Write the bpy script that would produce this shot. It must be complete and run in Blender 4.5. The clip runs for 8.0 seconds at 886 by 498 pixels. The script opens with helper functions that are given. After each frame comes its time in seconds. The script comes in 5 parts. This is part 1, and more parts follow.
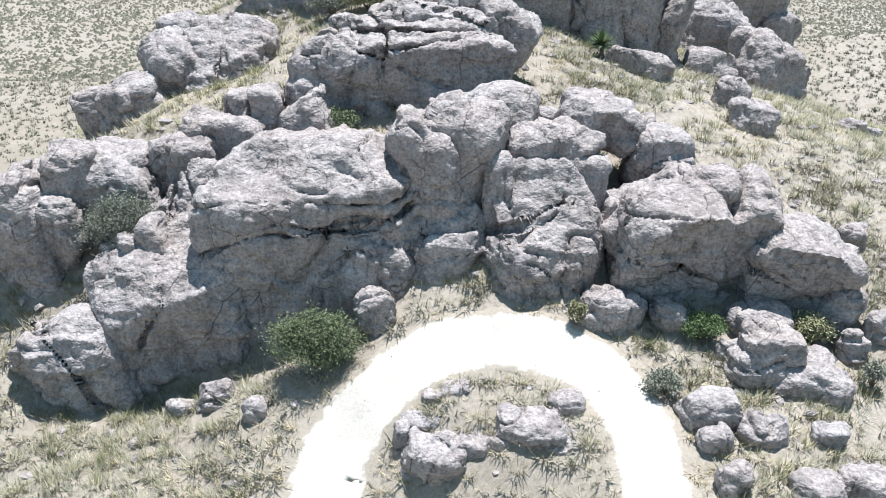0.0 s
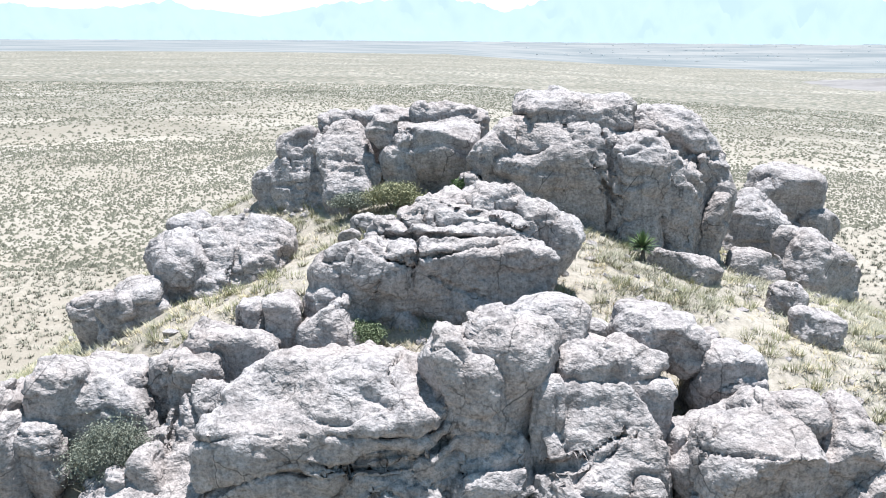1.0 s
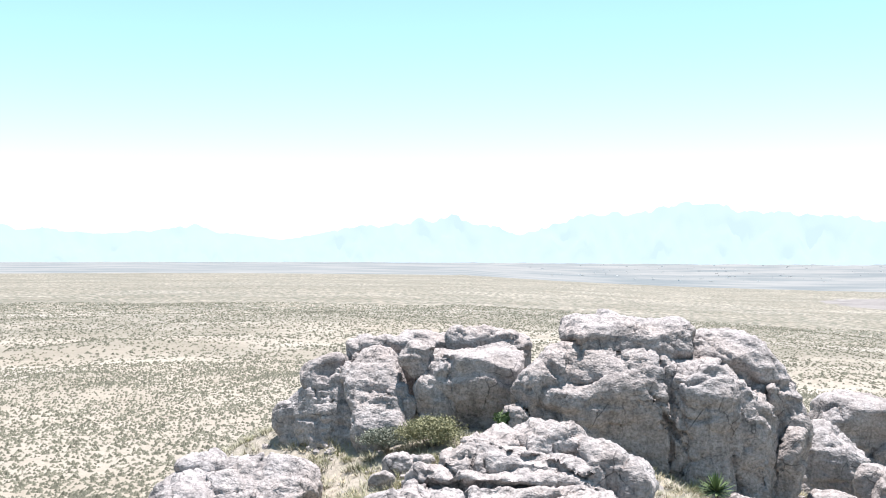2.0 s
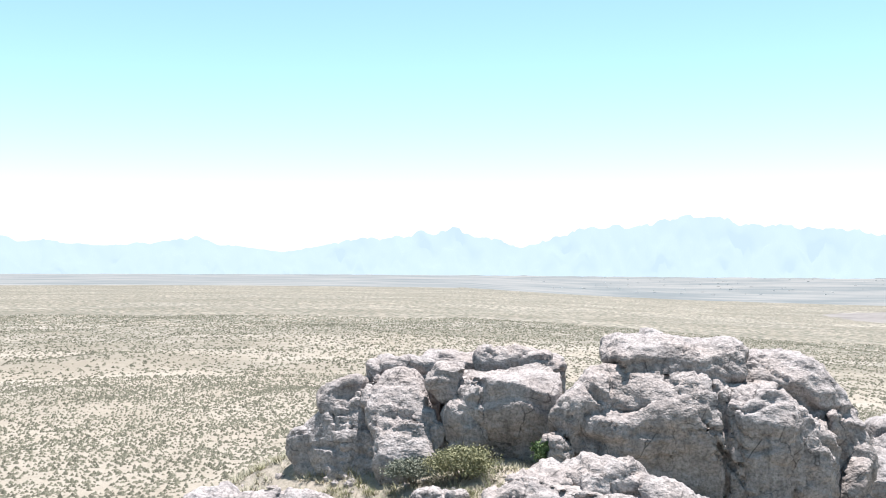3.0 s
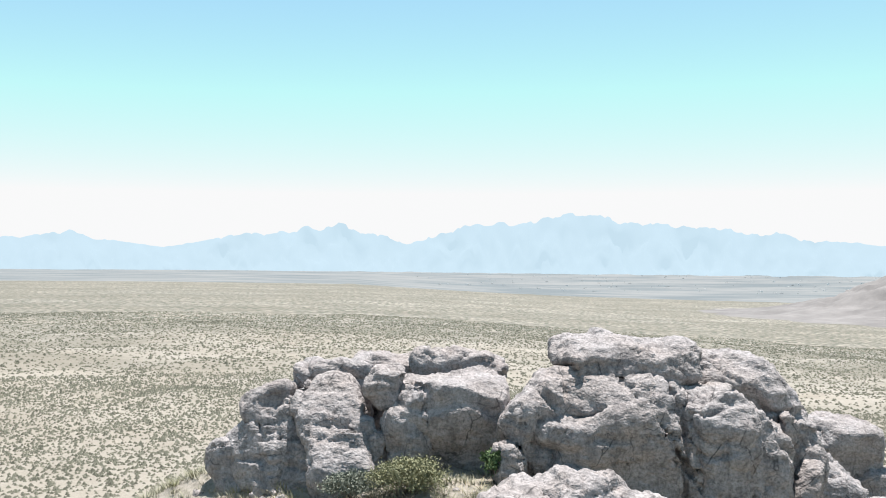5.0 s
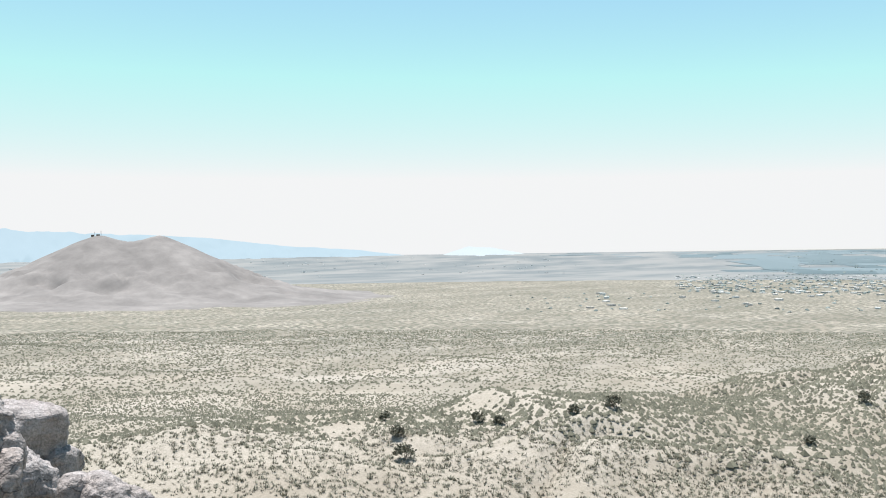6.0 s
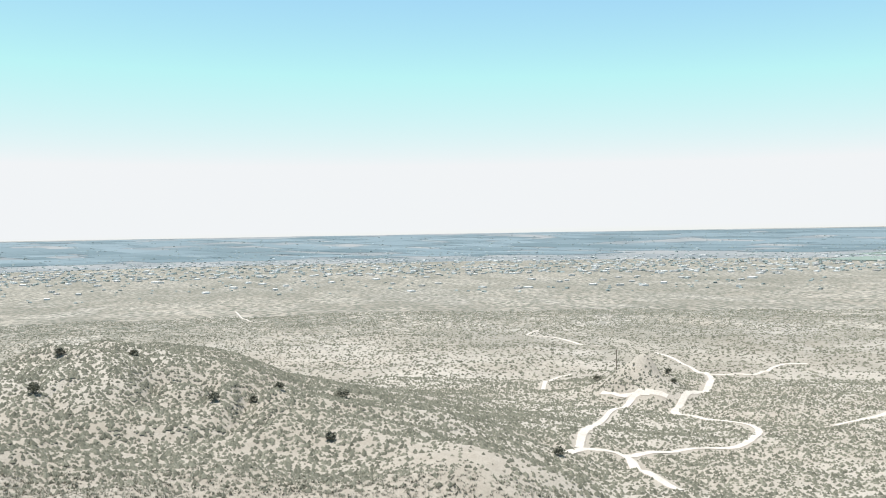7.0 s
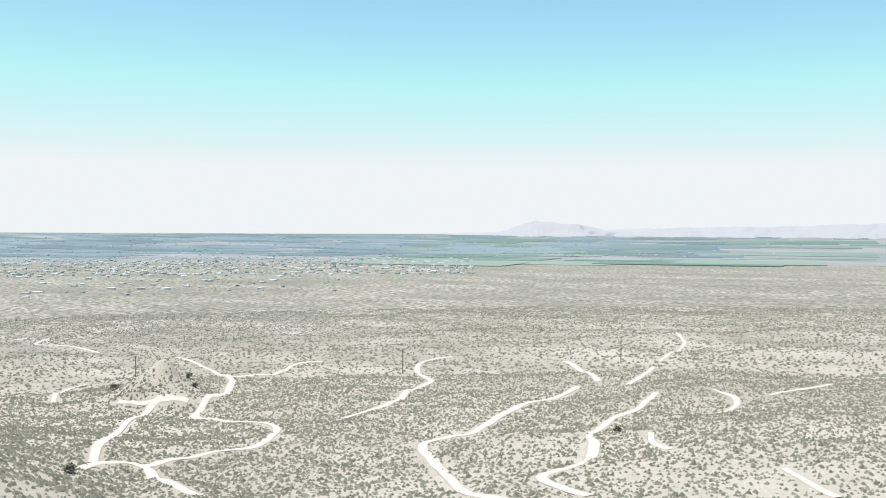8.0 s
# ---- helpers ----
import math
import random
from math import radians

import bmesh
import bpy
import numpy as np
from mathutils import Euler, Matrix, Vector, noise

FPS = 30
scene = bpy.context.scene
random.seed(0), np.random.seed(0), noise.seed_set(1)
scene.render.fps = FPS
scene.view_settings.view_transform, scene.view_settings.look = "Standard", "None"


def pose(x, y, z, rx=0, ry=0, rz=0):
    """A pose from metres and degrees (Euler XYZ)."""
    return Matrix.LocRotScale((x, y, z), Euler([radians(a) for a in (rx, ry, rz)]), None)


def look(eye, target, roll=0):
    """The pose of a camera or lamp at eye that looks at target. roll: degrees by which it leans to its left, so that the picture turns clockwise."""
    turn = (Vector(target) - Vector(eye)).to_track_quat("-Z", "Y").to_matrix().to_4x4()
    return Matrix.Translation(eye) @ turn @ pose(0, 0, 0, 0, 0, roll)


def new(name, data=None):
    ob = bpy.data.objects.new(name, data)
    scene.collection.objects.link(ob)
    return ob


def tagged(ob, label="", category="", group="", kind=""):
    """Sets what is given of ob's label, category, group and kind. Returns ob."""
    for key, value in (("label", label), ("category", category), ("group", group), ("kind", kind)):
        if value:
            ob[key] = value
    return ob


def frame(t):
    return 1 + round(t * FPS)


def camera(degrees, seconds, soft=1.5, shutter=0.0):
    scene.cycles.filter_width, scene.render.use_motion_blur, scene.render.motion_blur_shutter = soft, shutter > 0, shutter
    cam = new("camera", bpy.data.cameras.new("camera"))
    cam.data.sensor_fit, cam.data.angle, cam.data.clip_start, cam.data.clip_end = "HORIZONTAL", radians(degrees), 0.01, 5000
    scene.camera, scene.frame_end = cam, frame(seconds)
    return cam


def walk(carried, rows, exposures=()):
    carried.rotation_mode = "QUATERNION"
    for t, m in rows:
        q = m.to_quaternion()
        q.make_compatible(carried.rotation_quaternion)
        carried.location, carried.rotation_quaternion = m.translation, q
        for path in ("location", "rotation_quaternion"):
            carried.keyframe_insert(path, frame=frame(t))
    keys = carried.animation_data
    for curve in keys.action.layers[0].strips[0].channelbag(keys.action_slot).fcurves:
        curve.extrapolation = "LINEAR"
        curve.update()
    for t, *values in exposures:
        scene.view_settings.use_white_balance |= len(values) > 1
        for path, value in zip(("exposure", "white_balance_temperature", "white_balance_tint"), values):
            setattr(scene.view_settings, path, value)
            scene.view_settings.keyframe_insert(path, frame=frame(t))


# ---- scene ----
cam = camera(50.3, 8.0, soft=1.0)
# seconds, x, y, z, yaw, pitch, roll
PATH = [
    (0, -0.000, 0.000, 19.995, -0.000, -23.805, 0.226),
    (0.3, -0.394, 1.393, 19.883, 0.061, -19.819, 0.202),
    (0.5, -0.716, 2.377, 19.826, 0.008, -17.919, 0.337),
    (1, -1.360, 5.029, 19.931, 0.292, -12.825, 0.279),
    (1.5, -2.026, 7.622, 19.927, 0.849, -4.373, 0.058),
    (2, -2.672, 9.901, 19.890, 1.350, 0.421, 0.113),
    (3.5, -5.135, 15.360, 19.974, 1.390, 1.213, 0.240),
    (4, -6.008, 16.276, 19.967, 1.415, 1.223, 0.197),
    (4.2, -6.298, 16.594, 19.945, 1.456, 1.239, 0.169),
    (5.3, -7.400, 17.794, 19.889, -16.732, 0.677, 0.957),
    (5.5, -8.010, 17.903, 19.801, -29.494, 0.660, 0.164),
    (5.7, -8.471, 17.906, 19.791, -41.789, 0.305, -0.282),
    (6, -8.999, 17.910, 19.938, -54.181, -0.006, -0.750),
    (6.2, -9.129, 17.771, 19.958, -60.747, -0.194, -0.900),
    (6.5, -9.315, 17.591, 19.983, -71.387, -0.400, -0.684),
    (6.7, -9.557, 17.558, 20.022, -83.061, -0.893, -0.531),
    (7, -9.505, 17.564, 20.015, -101.715, -1.243, -0.994),
    (7.2, -9.414, 17.518, 20.004, -112.260, -1.298, -0.946),
    (7.5, -9.267, 17.255, 20.032, -121.216, -1.455, -0.426),
    (8, -8.790, 16.978, 19.973, -130.083, -1.241, 0.206),
]
EXPOSURE = [
    (0.0, 0.93, 6130, 10.5),
    (0.5, 1.12, 6100, 10),
    (1.0, 1.15, 6100, 10),
    (1.5, 1.25, 6250, 12),
    (2.2, 1.16, 6450, 13.5),
    (3.5, 1.05, 6500, 12),
    (5.5, 0.82, 6450, 9.5),
    (6.5, 0.8, 6400, 9),
    (8.0, 0.78, 6220, 8),
]
walk(cam, [(t, pose(x, y, z, 90 + pitch, 0, yaw) @ pose(0, 0, 0, 0, 0, roll)) for t, x, y, z, yaw, pitch, roll in PATH], EXPOSURE)

# ---- light: high sun behind the summit, clear sky ----
SUN_HEIGHT, SUN_TURN = 78.0, 24.0
world = bpy.data.worlds.new("world")
scene.world = world
world.use_nodes = True
sky = world.node_tree.nodes.new("ShaderNodeTexSky")
sky.sky_type, sky.sun_disc = "NISHITA", False
sky.sun_elevation, sky.sun_rotation = radians(SUN_HEIGHT), radians(SUN_TURN)
sky.altitude, sky.air_density, sky.dust_density, sky.ozone_density = 2000, 1.0, 1.2, 0.0
tone = world.node_tree.nodes.new("ShaderNodeMix")
tone.data_type, tone.blend_type = "RGBA", "MULTIPLY"
tone.inputs[0].default_value, tone.inputs[7].default_value = 1.0, (1.12, 1.3, 1.05, 1)
world.node_tree.links.new(sky.outputs[0], tone.inputs[6])
# the hazy horizon is white and no brighter than its haze
haze = world.node_tree.nodes.new("ShaderNodeMix")
haze.data_type, haze.blend_type = "RGBA", "DARKEN"
haze.inputs[0].default_value, haze.inputs[7].default_value = 1.0, (5.2, 5.2, 5.2, 1)
world.node_tree.links.new(tone.outputs[2], haze.inputs[6])
world.node_tree.links.new(haze.outputs[2], world.node_tree.nodes["Background"].inputs[0])
world.node_tree.nodes["Background"].inputs[1].default_value = 0.1
sun = new("sun", bpy.data.lights.new("sun", "SUN"))
sun.data.energy, sun.data.angle, sun.data.color = 5.0, radians(0.53), (1.0, 0.97, 0.93)
s_el, s_az = radians(SUN_HEIGHT), radians(SUN_TURN)
sun.matrix_world = look((60 * math.sin(s_az), 60 * math.cos(s_az), 90), (60 * math.sin(s_az) - math.sin(s_az) * math.cos(s_el), 60 * math.cos(s_az) - math.cos(s_az) * math.cos(s_el), 90 - math.sin(s_el)))


# ---- materials ----
def material(name, rough=0.9):
    """A node material; returns it with its node tree, its shader and a texture coordinate node."""
    m = bpy.data.materials.new(name)
    m.use_nodes = True
    t = m.node_tree
    b = t.nodes["Principled BSDF"]
    b.inputs["Roughness"].default_value = rough
    b.inputs["Specular IOR Level"].default_value = 0.2
    return m, t, b, t.nodes.new("ShaderNodeNewGeometry")


def noise_tex(t, where, scale, detail=4.0, rough=0.6, stretch=None, distortion=0.0):
    n = t.nodes.new("ShaderNodeTexNoise")
    n.inputs["Scale"].default_value, n.inputs["Detail"].default_value = scale, detail
    n.inputs["Roughness"].default_value, n.inputs["Distortion"].default_value = rough, distortion
    if stretch:
        k = t.nodes.new("ShaderNodeMapping")
        k.inputs["Scale"].default_value = stretch
        t.links.new(where, k.inputs[0])
        where = k.outputs[0]
    t.links.new(where, n.inputs["Vector"])
    return n.outputs[0]


def ramp(t, value, stops):
    r = t.nodes.new("ShaderNodeValToRGB")
    e = r.color_ramp.elements
    while len(e) < len(stops):
        e.new(0.5)
    for k, (at, c) in enumerate(stops):
        e[k].position, e[k].color = at, (*c, 1) if len(c) == 3 else c
    t.links.new(value, r.inputs[0])
    return r.outputs[0]


def mixed(t, factor, a, b, how="MIX"):
    m = t.nodes.new("ShaderNodeMix")
    m.data_type, m.blend_type = "RGBA", how
    for value, slot in ((factor, 0), (a, 6), (b, 7)):
        if isinstance(value, (int, float)):
            m.inputs[slot].default_value = value
        elif isinstance(value, tuple):
            m.inputs[slot].default_value = (*value, 1)
        else:
            t.links.new(value, m.inputs[slot])
    return m.outputs[2]


def bump(t, b, height, strength, distance):
    n = t.nodes.new("ShaderNodeBump")
    n.inputs["Strength"].default_value, n.inputs["Distance"].default_value = strength, distance
    t.links.new(height, n.inputs["Height"])
    old = b.inputs["Normal"]
    if old.is_linked:
        t.links.new(old.links[0].from_socket, n.inputs["Normal"])
    t.links.new(n.outputs[0], old)


def grey(v):
    return (v, v, v)


def rock_material(name, light, warm, dark):
    """Grey welded tuff: warm and grey patches, dark runs of varnish, pale crust, pitted and cracked relief, small
    shadows painted into the mottling.
    """
    m, t, b, g = material(name, 0.95)
    p = g.outputs["Position"]
    big = noise_tex(t, p, 0.3, 6, 0.62)
    mid = noise_tex(t, p, 1.7, 9, 0.74, (1, 1, 1.6), 0.4)
    fine = noise_tex(t, p, 7, 7, 0.78)
    c = mixed(t, ramp(t, big, ((0.36, grey(0)), (0.64, grey(1)))), light, warm)
    streak = noise_tex(t, p, 1.1, 6, 0.65, (1.3, 1.3, 0.22), 0.7)
    c = mixed(t, ramp(t, streak, ((0.48, grey(0)), (0.7, grey(0.6)))), c, dark)
    crust = noise_tex(t, p, 2.8, 8, 0.72)
    c = mixed(t, ramp(t, crust, ((0.56, grey(0)), (0.7, grey(0.4)))), c, tuple(1.2 * v for v in light))
    # coarse and fine mottling paints in the small shadows of a rough face
    c = mixed(t, 0.75, c, ramp(t, mid, ((0.33, grey(0.33)), (0.5, grey(0.5)), (0.67, grey(0.66)))), "OVERLAY")
    c = mixed(t, 0.85, c, ramp(t, fine, ((0.36, grey(0.22)), (0.5, grey(0.5)), (0.68, grey(0.7)))), "OVERLAY")
    # hairline cracks drawn as dark lines, their shade put into the colour
    warped = t.nodes.new("ShaderNodeVectorMath")
    warped.operation = "MULTIPLY_ADD"
    warped.inputs[1].default_value = (0.9, 0.9, 0.9)
    t.links.new(noise_tex(t, p, 0.9, 5, 0.6), warped.inputs[0])
    t.links.new(p, warped.inputs[2])
    v = t.nodes.new("ShaderNodeTexVoronoi")
    v.feature = "DISTANCE_TO_EDGE"
    v.inputs["Scale"].default_value = 0.55
    t.links.new(warped.outputs[0], v.inputs["Vector"])
    some = ramp(t, noise_tex(t, p, 0.6, 3, 0.5), ((0.45, grey(0)), (0.6, grey(0.8))))
    crack = mixed(t, some, grey(0), ramp(t, v.outputs["Distance"], ((0.0, grey(1)), (0.022, grey(0)))))
    c = mixed(t, crack, c, tuple(0.35 * q for q in dark))
    t.links.new(c, b.inputs["Base Color"])
    bump(t, b, noise_tex(t, p, 2.4, 3, 0.5, (1, 1, 1.5), 0.3), 1.0, 0.15)
    bump(t, b, noise_tex(t, p, 7.5, 2, 0.5, (1, 1, 1.4)), 1.0, 0.055)
    return m


def plain_material(name, a, b_colour, scale, rough=0.9, fine=None, relief=0.0):
    """Two tones of one stuff, mottled, with a finer grain."""
    m, t, b, g = material(name, rough)
    p = g.outputs["Position"]
    n = noise_tex(t, p, scale, 5, 0.65)
    c = mixed(t, ramp(t, n, ((0.35, grey(0)), (0.65, grey(1)))), a, b_colour)
    f = noise_tex(t, p, fine or scale * 9, 4, 0.7)
    c = mixed(t, 0.35, c, ramp(t, f, ((0.3, grey(0.35)), (0.7, grey(0.7)))), "OVERLAY")
    t.links.new(c, b.inputs["Base Color"])
    if relief:
        bump(t, b, f, 0.6, relief)
    return m


def track_material(name, a, b_colour, verge, scale):
    """Driven sand that thins out into the soil of the verge in ragged patches."""
    m, t, b, g = material(name, 0.95)
    p = g.outputs["Position"]
    c = mixed(t, ramp(t, noise_tex(t, p, scale, 5, 0.65), ((0.35, grey(0)), (0.65, grey(1)))), a, b_colour)
    across = t.nodes.new("ShaderNodeAttribute")
    across.attribute_name = "edge"
    ragged = t.nodes.new("ShaderNodeMath")
    ragged.operation = "MULTIPLY_ADD"
    ragged.inputs[1].default_value = 0.55
    t.links.new(noise_tex(t, p, scale * 2.2, 6, 0.7), ragged.inputs[0])
    t.links.new(across.outputs["Fac"], ragged.inputs[2])
    c = mixed(t, ramp(t, ragged.outputs[0], ((0.93, grey(0)), (1.0, grey(1)))), c, verge)
    grit = noise_tex(t, p, scale * 12, 4, 0.75)
    c = mixed(t, 0.4, c, ramp(t, grit, ((0.3, grey(0.3)), (0.7, grey(0.7)))), "OVERLAY")
    t.links.new(c, b.inputs["Base Color"])
    bump(t, b, grit, 0.5, 0.2 / (scale * 12))
    return m


def leaf_material(name, a, b_colour):
    m, t, b, g = material(name, 0.75)
    c = mixed(t, g.outputs["Random Per Island"], a, b_colour)
    t.links.new(c, b.inputs["Base Color"])
    return m


def ground_material():
    """Pale desert soil with gravel, tan grass litter on the hill and scrub cover on the flats."""
    m, t, b, g = material("desert soil", 0.95)
    p = g.outputs["Position"]
    big = noise_tex(t, p, 0.02, 6, 0.6)
    mid = noise_tex(t, p, 0.22, 6, 0.65)
    fine = noise_tex(t, p, 3.5, 6, 0.75)
    grit = noise_tex(t, p, 22, 3, 0.7)
    c = mixed(t, ramp(t, mid, ((0.38, grey(0)), (0.62, grey(1)))), (0.315, 0.277, 0.232), (0.25, 0.217, 0.179))
    c = mixed(t, ramp(t, big, ((0.42, grey(0)), (0.6, grey(0.7)))), c, (0.36, 0.325, 0.283))
    litter = ramp(t, fine, ((0.45, grey(0)), (0.62, grey(0.75))))
    c = mixed(t, litter, c, (0.185, 0.163, 0.128))
    c = mixed(t, 0.35, c, ramp(t, grit, ((0.3, grey(0.3)), (0.7, grey(0.7)))), "OVERLAY")
    # dark gravel on the slopes of the hill and the ridges
    lift = t.nodes.new("ShaderNodeSeparateXYZ")
    t.links.new(p, lift.inputs[0])
    slope = t.nodes.new("ShaderNodeMapRange")
    slope.inputs[1].default_value, slope.inputs[2].default_value, slope.inputs[4].default_value = -22, -12, 0.85
    t.links.new(lift.outputs[2], slope.inputs[0])
    below = t.nodes.new("ShaderNodeMapRange")
    below.inputs[1].default_value, below.inputs[2].default_value, below.inputs[3].default_value, below.inputs[4].default_value = -10, -6, 1, 0
    t.links.new(lift.outputs[2], below.inputs[0])
    slope_only = t.nodes.new("ShaderNodeMath")
    slope_only.operation = "MULTIPLY"
    t.links.new(slope.outputs[0], slope_only.inputs[0])
    t.links.new(below.outputs[0], slope_only.inputs[1])
    gravel = mixed(t, ramp(t, noise_tex(t, p, 0.5, 6, 0.7), ((0.35, grey(0.2)), (0.6, grey(1)))), grey(0), slope_only.outputs[0])
    c = mixed(t, gravel, c, (0.22, 0.19, 0.152))
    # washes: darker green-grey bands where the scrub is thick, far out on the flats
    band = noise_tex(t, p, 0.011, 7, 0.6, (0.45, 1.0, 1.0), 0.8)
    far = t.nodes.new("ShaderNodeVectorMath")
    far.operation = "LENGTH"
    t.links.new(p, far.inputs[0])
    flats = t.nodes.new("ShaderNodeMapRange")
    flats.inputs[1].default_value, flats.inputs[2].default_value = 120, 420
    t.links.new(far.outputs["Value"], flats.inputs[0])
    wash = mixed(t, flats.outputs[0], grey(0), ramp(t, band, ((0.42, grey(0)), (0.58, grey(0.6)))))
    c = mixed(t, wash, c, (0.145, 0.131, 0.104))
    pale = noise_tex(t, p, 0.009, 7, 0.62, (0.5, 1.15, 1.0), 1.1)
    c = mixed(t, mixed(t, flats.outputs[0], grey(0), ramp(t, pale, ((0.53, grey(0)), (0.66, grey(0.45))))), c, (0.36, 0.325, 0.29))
    # scrub too far off to be built: spots the size of bushes
    v = t.nodes.new("ShaderNodeTexVoronoi")
    v.inputs["Scale"].default_value = 0.21
    t.links.new(p, v.inputs["Vector"])
    spots = ramp(t, v.outputs["Distance"], ((0.4, grey(1)), (0.62, grey(0))))
    beyond = t.nodes.new("ShaderNodeMapRange")
    beyond.inputs[1].default_value, beyond.inputs[2].default_value = 420, 700
    t.links.new(far.outputs["Value"], beyond.inputs[0])
    c = mixed(t, mixed(t, beyond.outputs[0], grey(0), spots), c, (0.105, 0.104, 0.082))
    t.links.new(c, b.inputs["Base Color"])
    bump(t, b, fine, 0.5, 0.12)
    return m


MAT = {
    "rock": rock_material("tuff rock", (0.322, 0.296, 0.292), (0.3, 0.262, 0.247), (0.09, 0.081, 0.082)),
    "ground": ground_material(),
    "sand": track_material("pale track sand", (0.5, 0.465, 0.42), (0.42, 0.39, 0.345), (0.3, 0.265, 0.22), 0.8),
    "far_track": track_material("dirt track", (0.44, 0.395, 0.345), (0.36, 0.322, 0.28), (0.27, 0.235, 0.195), 0.3),
    "juniper": leaf_material("dark green leaves", (0.1, 0.125, 0.068), (0.175, 0.205, 0.115)),
    "green": leaf_material("fresh green leaves", (0.08, 0.125, 0.05), (0.15, 0.2, 0.095)),
    "sage": leaf_material("grey green twigs", (0.15, 0.16, 0.125), (0.23, 0.24, 0.19)),
    "olive": leaf_material("olive leaves", (0.18, 0.18, 0.095), (0.29, 0.28, 0.17)),
    "straw": leaf_material("dry straw grass", (0.4, 0.34, 0.21), (0.56, 0.49, 0.34)),
    "scrub": leaf_material("dry grey scrub", (0.22, 0.21, 0.15), (0.38, 0.36, 0.275)),
    "creosote": leaf_material("desert scrub", (0.1, 0.096, 0.07), (0.19, 0.18, 0.136)),
    "brush": leaf_material("dry brush", (0.15, 0.145, 0.11), (0.29, 0.275, 0.215)),
    "bark": plain_material("grey bark", (0.13, 0.11, 0.09), (0.2, 0.17, 0.14), 6),
    "hill": plain_material("bare hill slope", (0.215, 0.198, 0.19), (0.15, 0.138, 0.133), 0.014, 0.95, 0.05),
    "pylon": plain_material("weathered pole wood", (0.12, 0.09, 0.07), (0.18, 0.14, 0.11), 2),
    "roof": leaf_material("house walls and roofs", (0.75, 0.74, 0.72), (0.4, 0.38, 0.36)),
    # orchard, grove and field greens are greyed and blued to paint in haze
    "orchard": leaf_material("haze tinted orchard trees", (0.08, 0.11, 0.12), (0.14, 0.175, 0.19)),
    "grove": leaf_material("haze tinted town trees", (0.12, 0.15, 0.145), (0.21, 0.24, 0.23)),
    "field": leaf_material("haze tinted irrigated fields", (0.085, 0.125, 0.105), (0.17, 0.2, 0.17)),
}


# ---- noise and mesh helpers ----
def cell_hash(ix, iy, iz, seed=0):
    n = (ix * 374761393 + iy * 668265263 + iz * 1274126177 + seed * 974634241) & 0xFFFFFFFF
    n = ((n ^ (n >> 13)) * 1103515245) & 0xFFFFFFFF
    n = ((n ^ (n >> 16)) * 2246822519) & 0xFFFFFFFF
    return ((n ^ (n >> 15)) & 0xFFFFFF) / 0x7FFFFF - 1.0


def vnoise(p, seed=0):
    """Smooth value noise, -1 to 1, of an n x 3 array."""
    i = np.floor(p).astype(np.int64)
    f = p - i
    f = f * f * f * (f * (f * 6 - 15) + 10)
    out = 0
    for a in (0, 1):
        for b in (0, 1):
            for c in (0, 1):
                w = (f[:, 0] if a else 1 - f[:, 0]) * (f[:, 1] if b else 1 - f[:, 1]) * (f[:, 2] if c else 1 - f[:, 2])
                out = out + w * cell_hash(i[:, 0] + a, i[:, 1] + b, i[:, 2] + c, seed)
    return out


def fbm(p, octaves=4, gain=0.5, seed=0):
    out, amp = 0, 1.0
    for k in range(octaves):
        out = out + amp * vnoise(p * 2.03**k + 17.3 * k, seed + k)
        amp *= gain
    return out


def worley(p, seed=0):
    """Distance to the border between the two nearest cells, and a random value of the nearest one."""
    i = np.floor(p).astype(np.int64)
    f1 = np.full(len(p), 9.0)
    f2 = f1.copy()
    rnd = np.zeros(len(p))
    for a in (-1, 0, 1):
        for b in (-1, 0, 1):
            for c in (-1, 0, 1):
                x, y, z = i[:, 0] + a, i[:, 1] + b, i[:, 2] + c
                q = np.stack([x + 0.5 + 0.45 * cell_hash(x, y, z, seed), y + 0.5 + 0.45 * cell_hash(x, y, z, seed + 7), z + 0.5 + 0.45 * cell_hash(x, y, z, seed + 13)], -1)
                d = np.sqrt(((p - q) ** 2).sum(1))
                near = d < f1
                f2 = np.where(near, f1, np.minimum(f2, d))
                rnd = np.where(near, cell_hash(x, y, z, seed + 29), rnd)
                f1 = np.where(near, d, f1)
    return f2 - f1, rnd


def mesh_from(name, verts, tris, mat, smooth=True):
    me = bpy.data.meshes.new(name)
    verts, tris = np.asarray(verts, np.float32), np.asarray(tris, np.int32)
    n = tris.shape[1]
    me.vertices.add(len(verts))
    me.vertices.foreach_set("co", verts.ravel())
    me.loops.add(tris.size)
    me.loops.foreach_set("vertex_index", tris.ravel())
    me.polygons.add(len(tris))
    me.polygons.foreach_set("loop_start", np.arange(0, tris.size, n, dtype=np.int32))
    me.polygons.foreach_set("use_smooth", np.full(len(tris), smooth))
    me.materials.append(mat)
    me.update(calc_edges=True)
    return me


def part(name, me, parent, label=""):
    ob = new(name, me)
    ob.parent = parent
    return tagged(ob, label)


BALLS = {}


def ball(level):
    """Unit sphere of triangles: corners and faces."""
    if level not in BALLS:
        bm = bmesh.new()
        bmesh.ops.create_icosphere(bm, subdivisions=level, radius=1)
        bm.verts.ensure_lookup_table()
        BALLS[level] = np.array([v.co[:] for v in bm.verts]), np.array([[v.index for v in f.verts] for f in bm.faces])
        bm.free()
    return BALLS[level]


